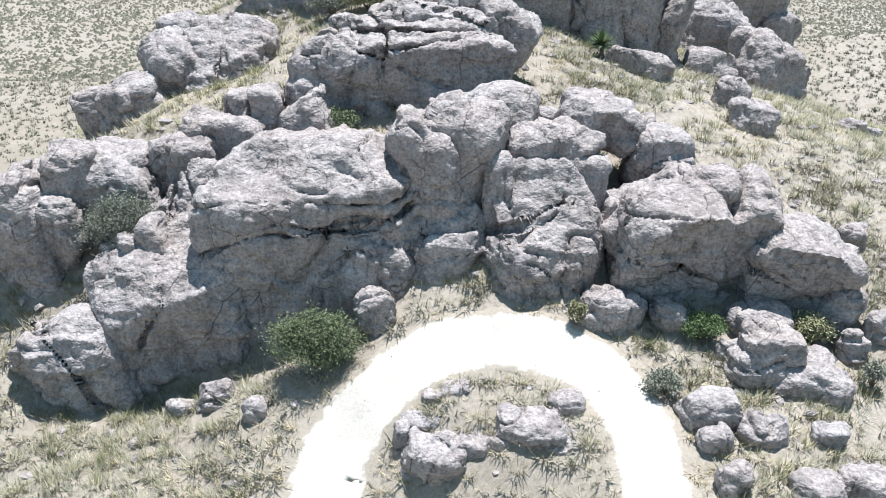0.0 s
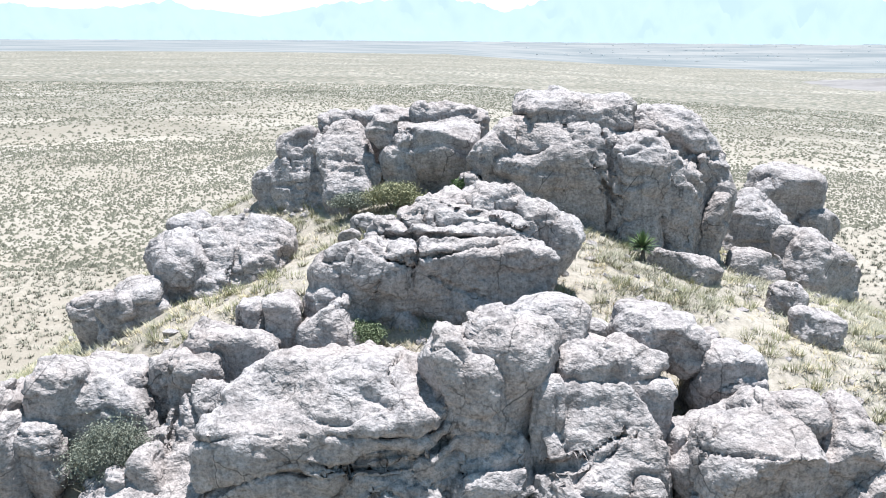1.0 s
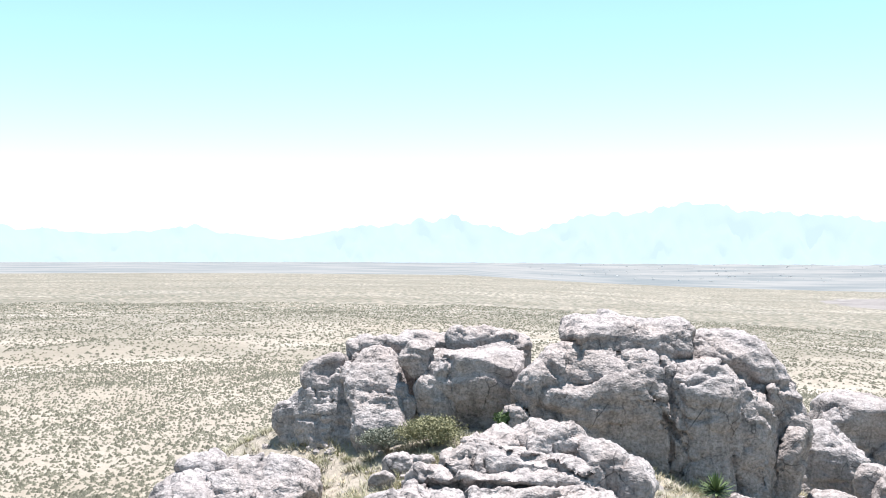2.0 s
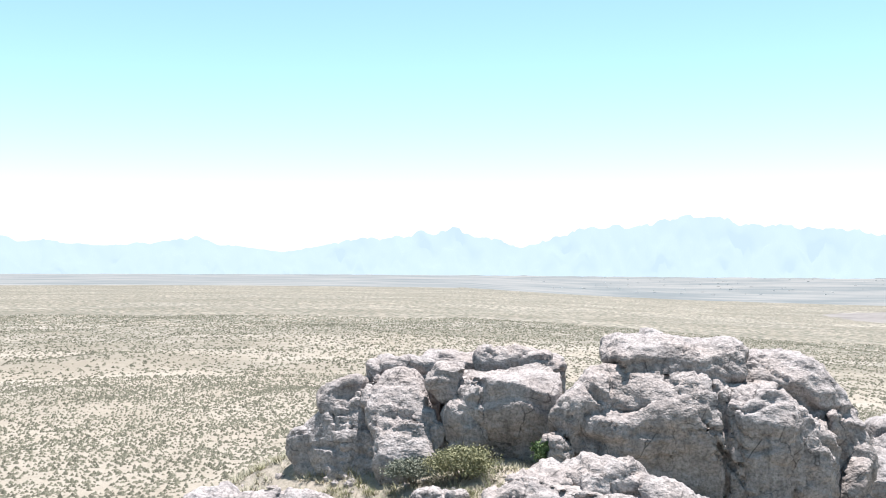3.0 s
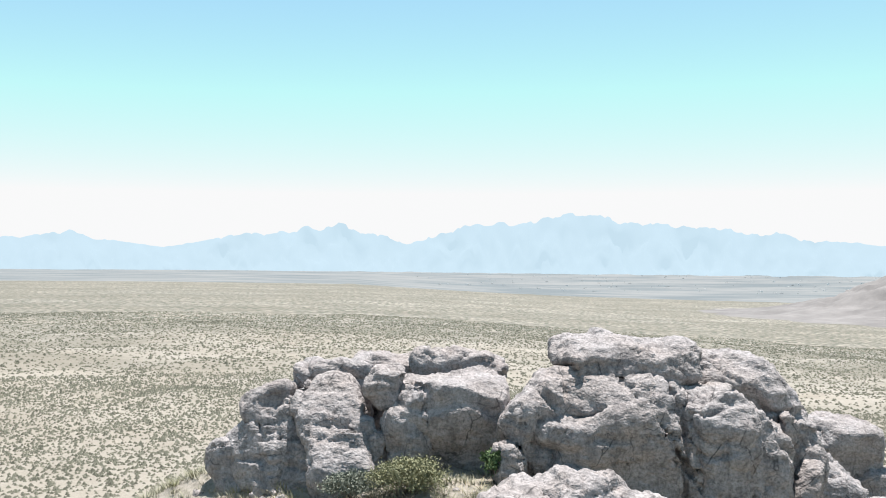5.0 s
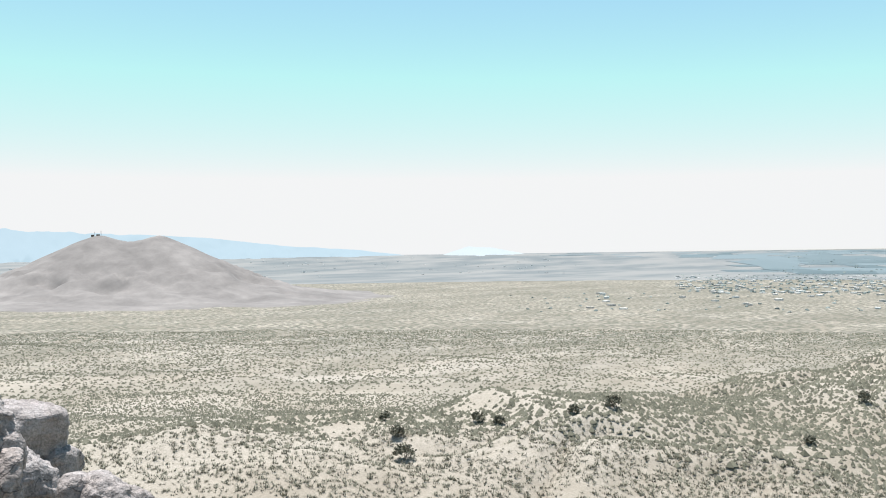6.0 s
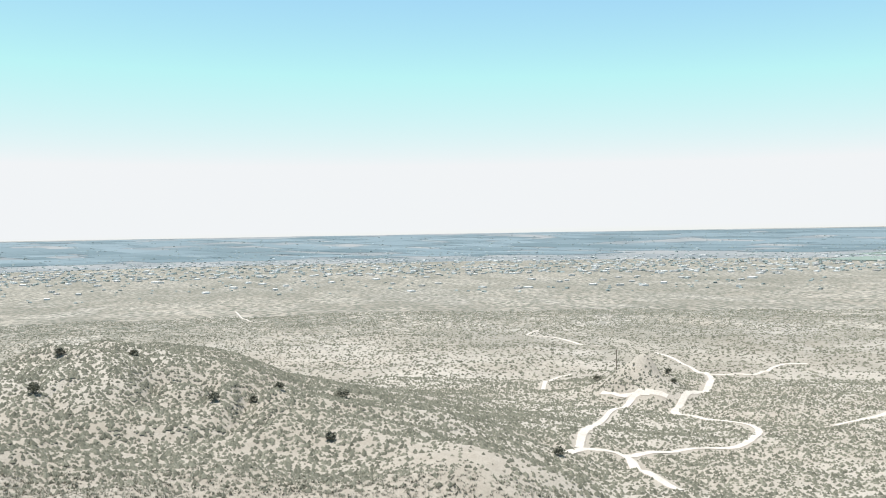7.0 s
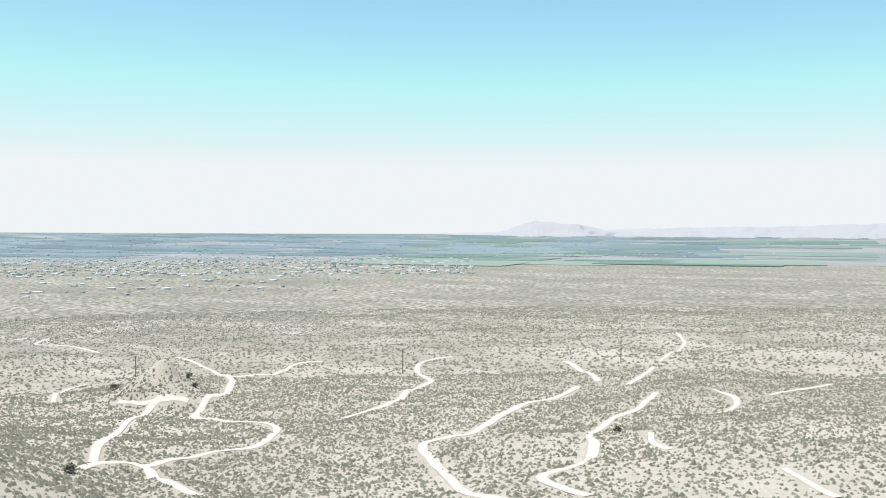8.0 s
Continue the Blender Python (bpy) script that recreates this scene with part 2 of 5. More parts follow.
# ---- the land ----
RELIEF = (
    (1.00, 2.90, 7.10, 10.46, 0.29, 0.69, 1.96, 0.21, 0.10),
    (2.06, 3.92, 4.20, -1.33, 5.45, 2.50, 8.45, 2.97, 3.68),
    (4.62, 3.43, 1.48, 3.90, 2.21, 4.51, 7.32, 5.95, 7.64),
    (5.52, 4.19, 6.76, 4.75, 4.77, 5.82, 6.98, 6.93, 2.39),
    (-0.92, 4.07, 3.92, 6.59, 4.87, 5.11, 6.95, 5.81, 5.44),
    (2.79, 3.58, 10.16, 6.06, 6.64, 6.30, 4.62, 3.44, 3.93),
    (0.58, 1.28, 3.06, 5.64, 3.41, 6.46, 2.61, 2.45, 1.13),
    (-0.10, 2.64, 4.71, 3.58, 2.00, 3.12, -0.02, -0.29, 0.07),
)
MOUNDS = (
    (2, 50, 36, 40, 16.0),
    (120, 95, 60, 50, 15.0),
    (225, 55, 85, 62, 23.0),
    (160, -5, 60, 40, 7.8),
    (60, 130, 50, 40, 12.0),
    (-50, 110, 40, 40, 6.0),
    (259.5, -98.5, 14, 11, 10.0),
    (128, -16, 16, 13, 4.0),
    (-12, 31.5, 6, 4.5, -1.3),
    (-11.5, 34.8, 5, 2.6, -2.3),
    (-5.5, 34.9, 4, 2.4, -1.1),
    (1.6, 28.5, 3.2, 2.0, 0.75),
)


def base(x, y):
    """The desert floor, which falls gently away to the east, with its low ridges and knolls."""
    z = -17 - np.where(x > 0, 30 * np.tanh(x / 500), 6 * np.tanh(x / 500)) - 6 * np.tanh(np.hypot(x, y) / 1500)
    # far out the plain climbs again towards the horizon
    far = np.clip((np.hypot(x, y) - 2800) / 2000, 0, 1)
    z = z + (-9 - z) * far * far * (3 - 2 * far)
    for a, b, s, t, h in MOUNDS:
        z = z + h * np.exp(-((x - a) / s) ** 2 - ((y - b) / t) ** 2)
    return z


def ground(x, y):
    """Height of the land at x, y (arrays): the floor and the rocky hill on it."""
    x, y = np.asarray(x, float), np.asarray(y, float)
    z = base(x, y)
    for j, row in enumerate(RELIEF):
        for i, h in enumerate(row):
            z = z + h * np.exp(-((x + 40 - 12.5 * i) / 9.5) ** 2 - ((y - 10 - 11.5 * j) / 9.5) ** 2)
    return z


def spaced(*stretches):
    """Grid lines: rows of (from, to, first step, last step)."""
    out = []
    for a, b, first, last in stretches:
        n = max(3, int(abs(b - a) * 2 / (first + last))) if max(first, last) < 8 * min(first, last) else int(math.log(max(first, last) / min(first, last)) / math.log(1 + abs(first - last) / abs(b - a)))
        u = np.linspace(0, 1, n, endpoint=False)
        k = last / first
        out.append(a + (b - a) * (u if abs(k - 1) < 0.01 else (k**u - 1) / (k - 1)))
    return np.concatenate([*out, [stretches[-1][1]]])


def land():
    gx = spaced((-6500, -48, 400, 0.8), (-48, 56, 0.72, 0.72), (56, 330, 1.9, 2.2), (330, 6500, 2.5, 400))
    gy = spaced((-6500, -280, 400, 3), (-280, -150, 2.6, 2.2), (-150, 12, 2.0, 1.5), (12, 96, 0.72, 0.72), (96, 150, 1.6, 2.2), (150, 6500, 2.4, 400))
    x, y = np.meshgrid(gx, gy)
    x, y = x.ravel(), y.ravel()
    r = np.hypot(x - 3, y - 40)
    z = ground(x, y)
    p = np.stack([x, y, 0 * x], -1)
    near = np.exp(-((r / 110) ** 2))
    z += near * (0.22 * fbm(p * 0.35, 3) + 0.07 * fbm(p * 1.7, 2, seed=5))
    z += (1 - near) * np.clip((r - 60) / 150, 0, 1) * 1.6 * fbm(p * 0.021, 4, seed=9) * np.exp(-((r / 1500) ** 2))
    rills = np.clip((r - 55) / 60, 0, 1) * np.exp(-((r / 420) ** 2))
    z += rills * 1.5 * (np.abs(fbm(p * 0.04, 2, 0.6, seed=13)) - 0.42)
    gully = np.exp(-(((x - 190) / 120) ** 2) - ((y - 60) / 90) ** 2)
    bent = p * np.array([0.03, 0.022, 1]) + 0.6 * fbm(p * 0.03, 2, seed=3)[:, None]
    z += gully * 5.0 * (np.abs(vnoise(bent, 4)) - 0.35)
    z += (gully + 0.35 * np.exp(-((r / 330) ** 2)) * np.clip((r - 60) / 40, 0, 1)) * 1.7 * (np.abs(vnoise(2.9 * bent + 5, 6)) - 0.3)
    knoll = np.exp(-(((x - 259.5) / 17) ** 2) - ((y + 98.5) / 14) ** 2)
    z += knoll * 5.0 * (np.abs(vnoise(p * 0.12, 8)) - 0.3)
    nx, ny = len(gx), len(gy)
    k = np.arange(nx * ny).reshape(ny, nx)
    quads = np.stack([k[:-1, :-1], k[:-1, 1:], k[1:, 1:], k[1:, :-1]], -1).reshape(-1, 4)
    ob = new("ground", mesh_from("ground", np.stack([x, y, z], -1), quads, MAT["ground"]))
    tagged(ob, "pale desert soil with gravel, dry grass and scattered scrub", "ground", kind="structure")
    return gx, gy, z.reshape(ny, nx)


GX, GY, GZ = land()


def height(x, y):
    """Height of the built sheet at x, y (arrays)."""
    x, y = np.atleast_1d(np.asarray(x, float)), np.atleast_1d(np.asarray(y, float))
    i, j = np.clip(np.searchsorted(GX, x) - 1, 0, len(GX) - 2), np.clip(np.searchsorted(GY, y) - 1, 0, len(GY) - 2)
    u, v = (x - GX[i]) / (GX[i + 1] - GX[i]), (y - GY[j]) / (GY[j + 1] - GY[j])
    return (GZ[j, i] * (1 - u) + GZ[j, i + 1] * u) * (1 - v) + (GZ[j + 1, i] * (1 - u) + GZ[j + 1, i + 1] * u) * v


def spline(points, step):
    """A smooth line through points (rows of numbers), in steps of about that many metres."""
    p = np.array(points, float)
    p = np.vstack([2 * p[0] - p[1], p, 2 * p[-1] - p[-2]])
    out = []
    for k in range(1, len(p) - 2):
        n = max(2, int(np.linalg.norm(p[k + 1, :2] - p[k, :2]) / step))
        t = np.linspace(0, 1, n, endpoint=False)[:, None]
        a, b, c, d = p[k - 1], p[k], p[k + 1], p[k + 2]
        out.append(0.5 * (2 * b + (c - a) * t + (2 * a - 5 * b + 4 * c - d) * t**2 + (3 * b - a - 3 * c + d) * t**3))
    return np.vstack([*out, p[-2:-1]])


def track(name, points, mat, label, step, lift, rough):
    """A dirt track laid on the land: rows of x, y and half width."""
    s = spline(points, step)
    d = np.gradient(s[:, :2], axis=0)
    d /= np.linalg.norm(d, axis=1)[:, None]
    side = np.stack([-d[:, 1], d[:, 0]], -1)
    across = np.linspace(-1, 1, 13)
    rows = []
    for a in across:
        w = 1.22 * s[:, 2] * (1 + (rough * vnoise(np.stack([s[:, 0] * 1.3, s[:, 1] * 1.3, 0 * s[:, 0] + np.sign(a)], -1)) if abs(a) > 0.99 else 0))
        q = s[:, :2] + side * (a * w)[:, None]
        z = height(q[:, 0], q[:, 1]) + lift * (1 - 1.6 * abs(a) ** 8)
        rows.append(np.column_stack([q, z]))
    v = np.stack(rows, 1)
    k = np.arange(v.shape[0] * 13).reshape(-1, 13)
    quads = np.stack([k[:-1, :-1], k[1:, :-1], k[1:, 1:], k[:-1, 1:]], -1).reshape(-1, 4)
    me = mesh_from(name, v.reshape(-1, 3), quads, mat)
    edge = me.attributes.new("edge", "FLOAT", "POINT")
    edge.data.foreach_set("value", np.tile(np.abs(across), v.shape[0]).astype(np.float32))
    return tagged(new(name, me), label, "road", kind="structure")


LOOP = ((3.0, -60.0, 1.50), (1.2, -12.0, 1.50), (-0.6, 8.0, 1.50), (-2.6, 15.4, 1.50), (-3.8, 23.4, 1.50), (-4.2, 27.4, 1.54), (-4.1, 28.3, 1.57), (-3.6, 29.3, 1.51), (-2.5, 30.3, 1.29), (-1.3, 31.2, 1.29), (0.2, 31.8, 1.31), (1.8, 32.2, 1.17), (3.5, 32.2, 1.40), (4.9, 31.8, 1.46), (6.1, 30.9, 1.44), (6.8, 29.3, 1.40), (7.2, 27.5, 1.33), (7.2, 25.7, 1.31), (6.8, 21.7, 1.50), (4.2, 13.7, 1.50), (1.4, 3.0, 1.40), (0.9, -6.0, 1.2))
TRACKS = (
    ((134, -51), (145, -51), (165, -55), (168, -48), (161, -39)),
    ((165, -55), (172, -74), (172, -85), (189, -98), (203, -103), (221, -99), (230, -96), (240, -104), (262, -122), (289, -137), (343, -156), (401, -169)),
    ((296, -141), (293, -149), (291, -158), (327, -187), (327, -200)),
    ((170, -47), (196, -59), (228, -77), (244, -90), (244, -96), (241, -100)),
    ((192, -119), (201, -140), (227, -169), (237, -185), (264, -201), (295, -229), (297, -246)),
    ((99, -88), (108, -87), (121, -93), (135, -100), (146, -108), (152, -120), (150, -126), (164, -147), (177, -170), (186, -194), (193, -209)),
    ((193, -220), (205, -228), (241, -256)),
    ((93, -100), (106, -103), (110, -117), (117, -129), (126, -137), (140, -162), (148, -183), (162, -208)),
)
NARROW = (
    ((243, -95), (248, -89), (256, -85)),
    ((181, -218), (188, -236), (197, -255)),
    ((544, -156), (517, -141), (509, -142), (485, -150), (438, -155)),
    ((282, -75), (327, -92), (342, -106)),
    ((64, -125), (70, -129), (78, -135)),
    ((278, -379), (256, -355), (245, -334), (211, -276)),
    ((118, -148), (109, -139), (100, -132)),
    ((132, -190), (130, -199), (138, -212), (149, -218)),
    ((131, -218), (128, -233), (132, -254)),
    ((814, 29), (703, 18), (694, 6)),
)
track("road", LOOP, MAT["sand"], "bright sandy vehicle track looping round a rock islet", 0.2, 0.06, 0.16)
for lines, half in ((TRACKS, 1.05), (NARROW, 0.75)):
    for line in lines:
        wander = random.Random(len(line) + line[0][0])
        track("dirt_track", [(x + wander.uniform(-0.8, 0.8), y + wander.uniform(-0.8, 0.8), half * wander.uniform(0.75, 1.3)) for x, y in line], MAT["far_track"], "pale winding dirt track through desert scrub", 2, 0.15, 0.5)


# ---- rocks ----
def billow(p, octaves, gain, seed):
    """Convex bulges that meet in sharp creases."""
    out, amp = 0, 1.0
    for k in range(octaves):
        out = out + amp * (np.abs(vnoise(p * 2.1**k + 9.7 * k, seed + k)) - 0.33)
        amp *= gain
    return out


def weathered(p, n, size, seed):
    """Weathered tuff: bulges and creases, bedding ledges, upright joints, broken edges, knobs and pits."""
    s = min(size, 2.6)
    q = s**0.5
    steep = np.clip(1.1 - np.abs(n[:, 2]), 0, 1)
    w = p + 0.5 * np.stack([vnoise(p * 0.6, 1), vnoise(p * 0.6, 2), vnoise(p * 0.6, 3)], -1)
    d = 0.085 * s * billow(w * np.array([0.5, 0.5, 0.8]) * (1.5 / s) + seed, 3, 0.5, seed + 3)
    bed = vnoise(w * np.array([0.16, 0.16, 1.0]) * (1.5 / q) + seed, 61)
    joint = vnoise(w * np.array([0.55, 0.55, 0.12]) * (1.5 / q) + seed, 71)
    some = np.clip(0.5 + 1.2 * vnoise(p * 0.3, 75), 0, 1)
    d += 0.06 * s * some * (np.tanh(bed / 0.1) * steep + 0.6 * np.tanh(joint / 0.1))
    d -= 0.26 * q * np.exp(-((bed / 0.06) ** 2)) * np.clip(0.25 + 1.5 * vnoise(p * 0.35, 81), 0, 1)
    d -= 0.24 * q * np.exp(-((joint / 0.05) ** 2)) * np.clip(0.15 + 1.5 * vnoise(p * 0.35, 91), 0, 1)
    t = w @ np.array([[0.94, 0.1, 0.33], [-0.12, 0.99, 0.02], [-0.33, -0.06, 0.94]])
    edge, rnd = worley(t * np.array([1, 1, 1.7]) / 1.7 + seed, 5)
    some = np.clip(0.35 + 1.5 * vnoise(p * 0.4, 105), 0, 1)
    d += some * q * (0.11 * rnd * np.clip(edge / 0.05, 0, 1) - 0.13 * np.exp(-((edge / 0.035) ** 2)))
    edge, rnd = worley(t * np.array([1, 1, 1.6]) / 0.62 + seed, 6)
    some = np.clip(0.2 + 1.6 * vnoise(p * 0.5, 106), 0, 1)
    d += some * q * (0.05 * rnd * np.clip(edge / 0.06, 0, 1) - 0.05 * np.exp(-((edge / 0.05) ** 2)))
    return d + 0.055 * q * billow(w * np.array([1.5, 1.5, 2.2]), 3, 0.7, 35) + 0.03 * q * fbm(p * 2.1, 3, 0.8, 31)


def solid(lumps, cuts, cracks, vox, seed, bend):
    """Signed distance, on a grid, of rounded blocks that run into one another.
    lump: centre, half sizes, tilt across, lean towards the track, squareness, and 1 where its sides run down into the ground.
    bend: how far the whole is warped. cut: a point and the outward normal of a face that is broken off. crack: a point, a normal, a width and a depth."""
    rows = np.array(lumps, float)
    reach = np.sqrt((rows[:, 3:6] ** 2).sum(1)) * 0.8 + 0.5
    low, high = (rows[:, :3] - reach[:, None]).min(0), (rows[:, :3] + reach[:, None]).max(0)
    footing = min(float(height(rows[:, 0] + k * rows[:, 3], rows[:, 1] - rows[:, 4] - 0.5).min()) for k in (-1, 0, 1)) - 0.8
    low[2] = max(low[2], footing) if not rows[:, 9].any() else min(footing, rows[:, 2].min())
    count = np.ceil((high - low) / vox).astype(int) + 1
    axes = [low[k] + vox * np.arange(count[k]) for k in range(3)]
    p = np.stack(np.meshgrid(*axes, indexing="ij"), -1).reshape(-1, 3)
    size = float((rows[:, 3:6].prod(1) ** (1 / 3)).max())
    s = min(size, 2.2)
    w = p + bend * s * np.stack([vnoise(p * (0.85 / s) + seed, seed + 41), vnoise(p * (0.85 / s) + seed, seed + 42), vnoise(p * (0.85 / s) + seed, seed + 43)], -1)
    rng = np.random.default_rng(seed * 101 + 7)
    out = np.full(len(p), 9.0)
    for x, y, z, ax, ay, az, tilt, lean, power, foot in rows:
        half = 1.04 * np.array([ax, ay, az])
        m = np.array(pose(0, 0, 0, lean, tilt, 0).to_3x3())
        q = ((w - (x, y, z)) @ m) / half
        if foot:
            q[:, 2] = np.where(q[:, 2] < 0, q[:, 2] * 0.12, q[:, 2])
        r = (np.abs(q) ** power).sum(1) ** (1 / power)
        dual = power / (power - 1)
        for k in range(9):
            f = rng.normal(size=3)
            f /= (np.abs(f) ** dual).sum() ** (1 / dual)
            r = np.maximum(r, (q @ f) / rng.uniform(0.82, 0.97))
        d = np.linalg.norm(q * half, axis=1) * (1 - 1 / np.maximum(r, 0.05))
        h = np.clip(0.5 + 0.5 * (out - d) / 0.16, 0, 1)
        out = out * (1 - h) + d * h - 0.16 * h * (1 - h)
    for x, y, z, a, b, c in cuts:
        n = np.array([a, b, c]) / math.sqrt(a * a + b * b + c * c)
        out = np.maximum(out, (w - (x, y, z)) @ n)
    for x, y, z, a, b, c, wide, deep in cracks:
        n = np.array([a, b, c]) / math.sqrt(a * a + b * b + c * c)
        open_by = max(wide, 0.75 * vox) * np.clip(0.85 + 0.8 * vnoise(p * 0.5 + seed, 23), 0.3, 1.5)
        out = np.maximum(out, np.minimum(open_by - np.abs((w - (x, y, z)) @ n), out + deep))
    grid = out.reshape(count)
    for k in range(3):
        edge = np.moveaxis(grid, k, 0)
        edge[0], edge[-1] = np.maximum(edge[0], 0.01), np.maximum(edge[-1], 0.01)
    return grid, low, size


def skin(grid, low, vox):
    """Surface nets: corners, outward normals and quads of the zero surface of a grid."""
    nx, ny, nz = grid.shape
    corner = [(i, j, k) for i in (0, 1) for j in (0, 1) for k in (0, 1)]
    value = [grid[i:nx - 1 + i, j:ny - 1 + j, k:nz - 1 + k] for i, j, k in corner]
    full = sum((v < 0).astype(np.int8) for v in value)
    cell = np.argwhere((full > 0) & (full < 8))
    at = tuple(cell.T)
    value = np.stack([v[at] for v in value], -1)
    total, hits, normal = np.zeros((len(cell), 3)), np.zeros(len(cell)), np.zeros((len(cell), 3))
    for a, ca in enumerate(corner):
        normal += value[:, a, None] * (2 * np.array(ca) - 1)
        for b, cb in enumerate(corner):
            if b > a and sum(abs(u - v) for u, v in zip(ca, cb)) == 1:
                va, vb = value[:, a], value[:, b]
                cross = (va < 0) != (vb < 0)
                t = np.where(cross, va / np.where(cross, va - vb, 1), 0)
                total += np.where(cross, 1, 0)[:, None] * (np.array(ca) + t[:, None] * (np.array(cb) - np.array(ca)))
                hits += cross
    verts = low + vox * (cell + total / hits[:, None])
    normal /= np.linalg.norm(normal, axis=1)[:, None] + 1e-9
    index = np.full((nx - 1, ny - 1, nz - 1), -1)
    index[at] = np.arange(len(cell))
    inside = grid < 0
    quads = []
    for k in range(3):
        g, c = np.moveaxis(inside, k, 0), np.moveaxis(index, k, 0)
        if k == 1:
            g, c = g.transpose(0, 2, 1), c.transpose(0, 2, 1)
        a, b = g[:-1, 1:-1, 1:-1], g[1:, 1:-1, 1:-1]
        ring = np.stack([c[:, :-1, :-1], c[:, 1:, :-1], c[:, 1:, 1:], c[:, :-1, 1:]], -1)
        quads += [ring[a & ~b], ring[~a & b][:, ::-1]]
    return verts, normal, np.concatenate(quads)


def block(owner, lumps, cuts=(), cracks=(), vox=0.125, bend=0.26, mat="rock"):
    """One block of rock; a part of its outcrop, or the mesh of a lone boulder."""
    seed = int(abs(lumps[0][0] * 7 + lumps[0][1] * 3)) % 17
    grid, low, size = solid(lumps, cuts, cracks, vox, seed, bend)
    v, n, f = skin(grid, low, vox)
    # what lies under the ground is left away
    sunk = v[:, 2] < height(v[:, 0], v[:, 1]) - 0.45
    f = f[~sunk[f].all(1)]
    used, f = np.unique(f, return_inverse=True)
    v, n, f = v[used], n[used], f.reshape(-1, 4)
    v = v + n * weathered(v, n, size, seed)[:, None] - np.array(owner.location)
    if owner.type == "MESH":
        mesh = mesh_from(owner.name, v, f, MAT[mat])
        owner.data = mesh
    else:
        part("block", mesh_from("block", v, f, MAT[mat]), owner)
    return owner


def outcrop(label, x, y, z):
    """An outcrop of several blocks that stand together."""
    ob = new("rock_outcrop")
    ob.location = (x, y, z)
    return tagged(ob, label, "rock")


def boulder(label, lumps, group="", vox=0.1, cuts=(), cracks=(), bend=0.26):
    x, y, z = lumps[0][:3]
    ob = new("boulder", bpy.data.meshes.new("boulder"))
    ob.location = (x, y, z - lumps[0][5])
    block(ob, lumps, cuts, cracks, vox, bend)
    return tagged(ob, label, "rock", group)


rocks = outcrop("massive grey tuff wall with a shaded face above the track", -5.26, 37.8, 5.52)
block(rocks, [(-5.26, 37.8, 6.52, 4.19, 2.8, 1.95, -3, -8, 2.8, 1),
               (-6.02, 36.6, 2.79, 4.16, 1.9, 4.12, 0, 2, 4.5, 1),
               (-7.23, 36.7, 4.84, 2.14, 1.7, 1.8, 0, -6, 3.4, 1)],
      cuts=[(-5.66, 34.9, 3.08, 0.02, -1, -0.12),
            (-5.02, 34.95, 6.73, -0.08, -0.8, 1),
            (-2.18, 36.5, 7.43, 0.5, -0.3, 1)],
      cracks=[(-5.11, 35.6, 6.48, -0.12, 0.35, 0.93, 0.05, 0.5),
              (-4.21, 35.4, 5.68, -0.3, 0.3, 0.9, 0.045, 0.4),
              (-7.18, 35, 4.8, -0.25, 0.2, 0.95, 0.05, 0.25)])
block(rocks, [(-11.52, 36.7, 1.5, 2.9, 2.3, 5.76, 0, 0, 5, 1)],
      cuts=[(-10.93, 34.8, 3.49, -0.35, -0.72, 1),
            (-11.15, 34.55, 0.87, 0.05, -1, -0.12)],
      cracks=[(-11.45, 36.5, 4.9, 0.9, 0.3, -0.35, 0.05, 0.4)])
block(rocks, [(-15.36, 34.6, -0.68, 2.01, 1.5, 2.14, -12, 0, 3.6, 1),
               (-14.2, 36.2, 2.28, 0.72, 0.9, 1.32, -18, -10, 3.4, 1)],
      cracks=[(-15.93, 34.5, 0.34, 0.8, 0.3, 0.5, 0.05, 0.4)])
block(rocks, [(-13.12, 36.6, 3.16, 0.53, 0.9, 1.26, -12, -10, 3.4, 1),
               (-12.35, 36.8, 4.39, 0.57, 0.7, 0.78, -20, -10, 3.4, 1),
               (-14.53, 35.6, 1.1, 0.58, 0.7, 0.61, -20, 0, 3.2, 1)], vox=0.1)
block(rocks, [(-3.3, 36.2, 3.65, 2.33, 1.7, 2.44, 8, 0, 3, 1),
               (-2.27, 36.8, 3.51, 1.4, 1.4, 2.9, 14, 0, 3, 1)],
      cuts=[(-2.92, 34.7, 4.95, 0.1, -0.7, 0.8)],
      cracks=[(-3.11, 35.5, 4.6, -0.4, 0.3, 0.85, 0.05, 0.4)])
block(rocks, [(0.27, 36.5, 3.53, 1.49, 1.6, 2.86, 0, -6, 3.4, 1),
               (-0.33, 35.8, 2.53, 1.19, 1.1, 1.55, 0, 0, 3, 1)],
      cuts=[(0.25, 34.9, 4.12, 0, -0.8, 0.6)])
block(rocks, [(4.06, 36.4, 4.29, 2.33, 2.2, 3.01, 0, -10, 3.2, 1),
               (2.98, 34.9, 3.06, 0.7, 0.6, 0.83, 0, 0, 3, 1),
               (4.27, 34.9, 3.12, 0.65, 0.6, 0.77, 0, 0, 3, 1),
               (5.87, 36.4, 3.86, 0.72, 1, 1.77, 0, 0, 3, 1)],
      cuts=[(3.88, 34.75, 4.95, 0, -0.8, 0.6)],
      cracks=[(3.75, 35, 5.83, -0.1, 0.5, 0.85, 0.05, 0.35)])
rocks = outcrop("jumbled grey blocks stacked above the rock wall", -0.93, 37.4, 7.41)
block(rocks, [(-0.93, 37.4, 8.41, 1.35, 1.6, 1.11, -15, 0, 2.8, 1),
               (-1.67, 37.2, 9.49, 0.41, 0.45, 0.36, 0, 0, 2.8, 0)])
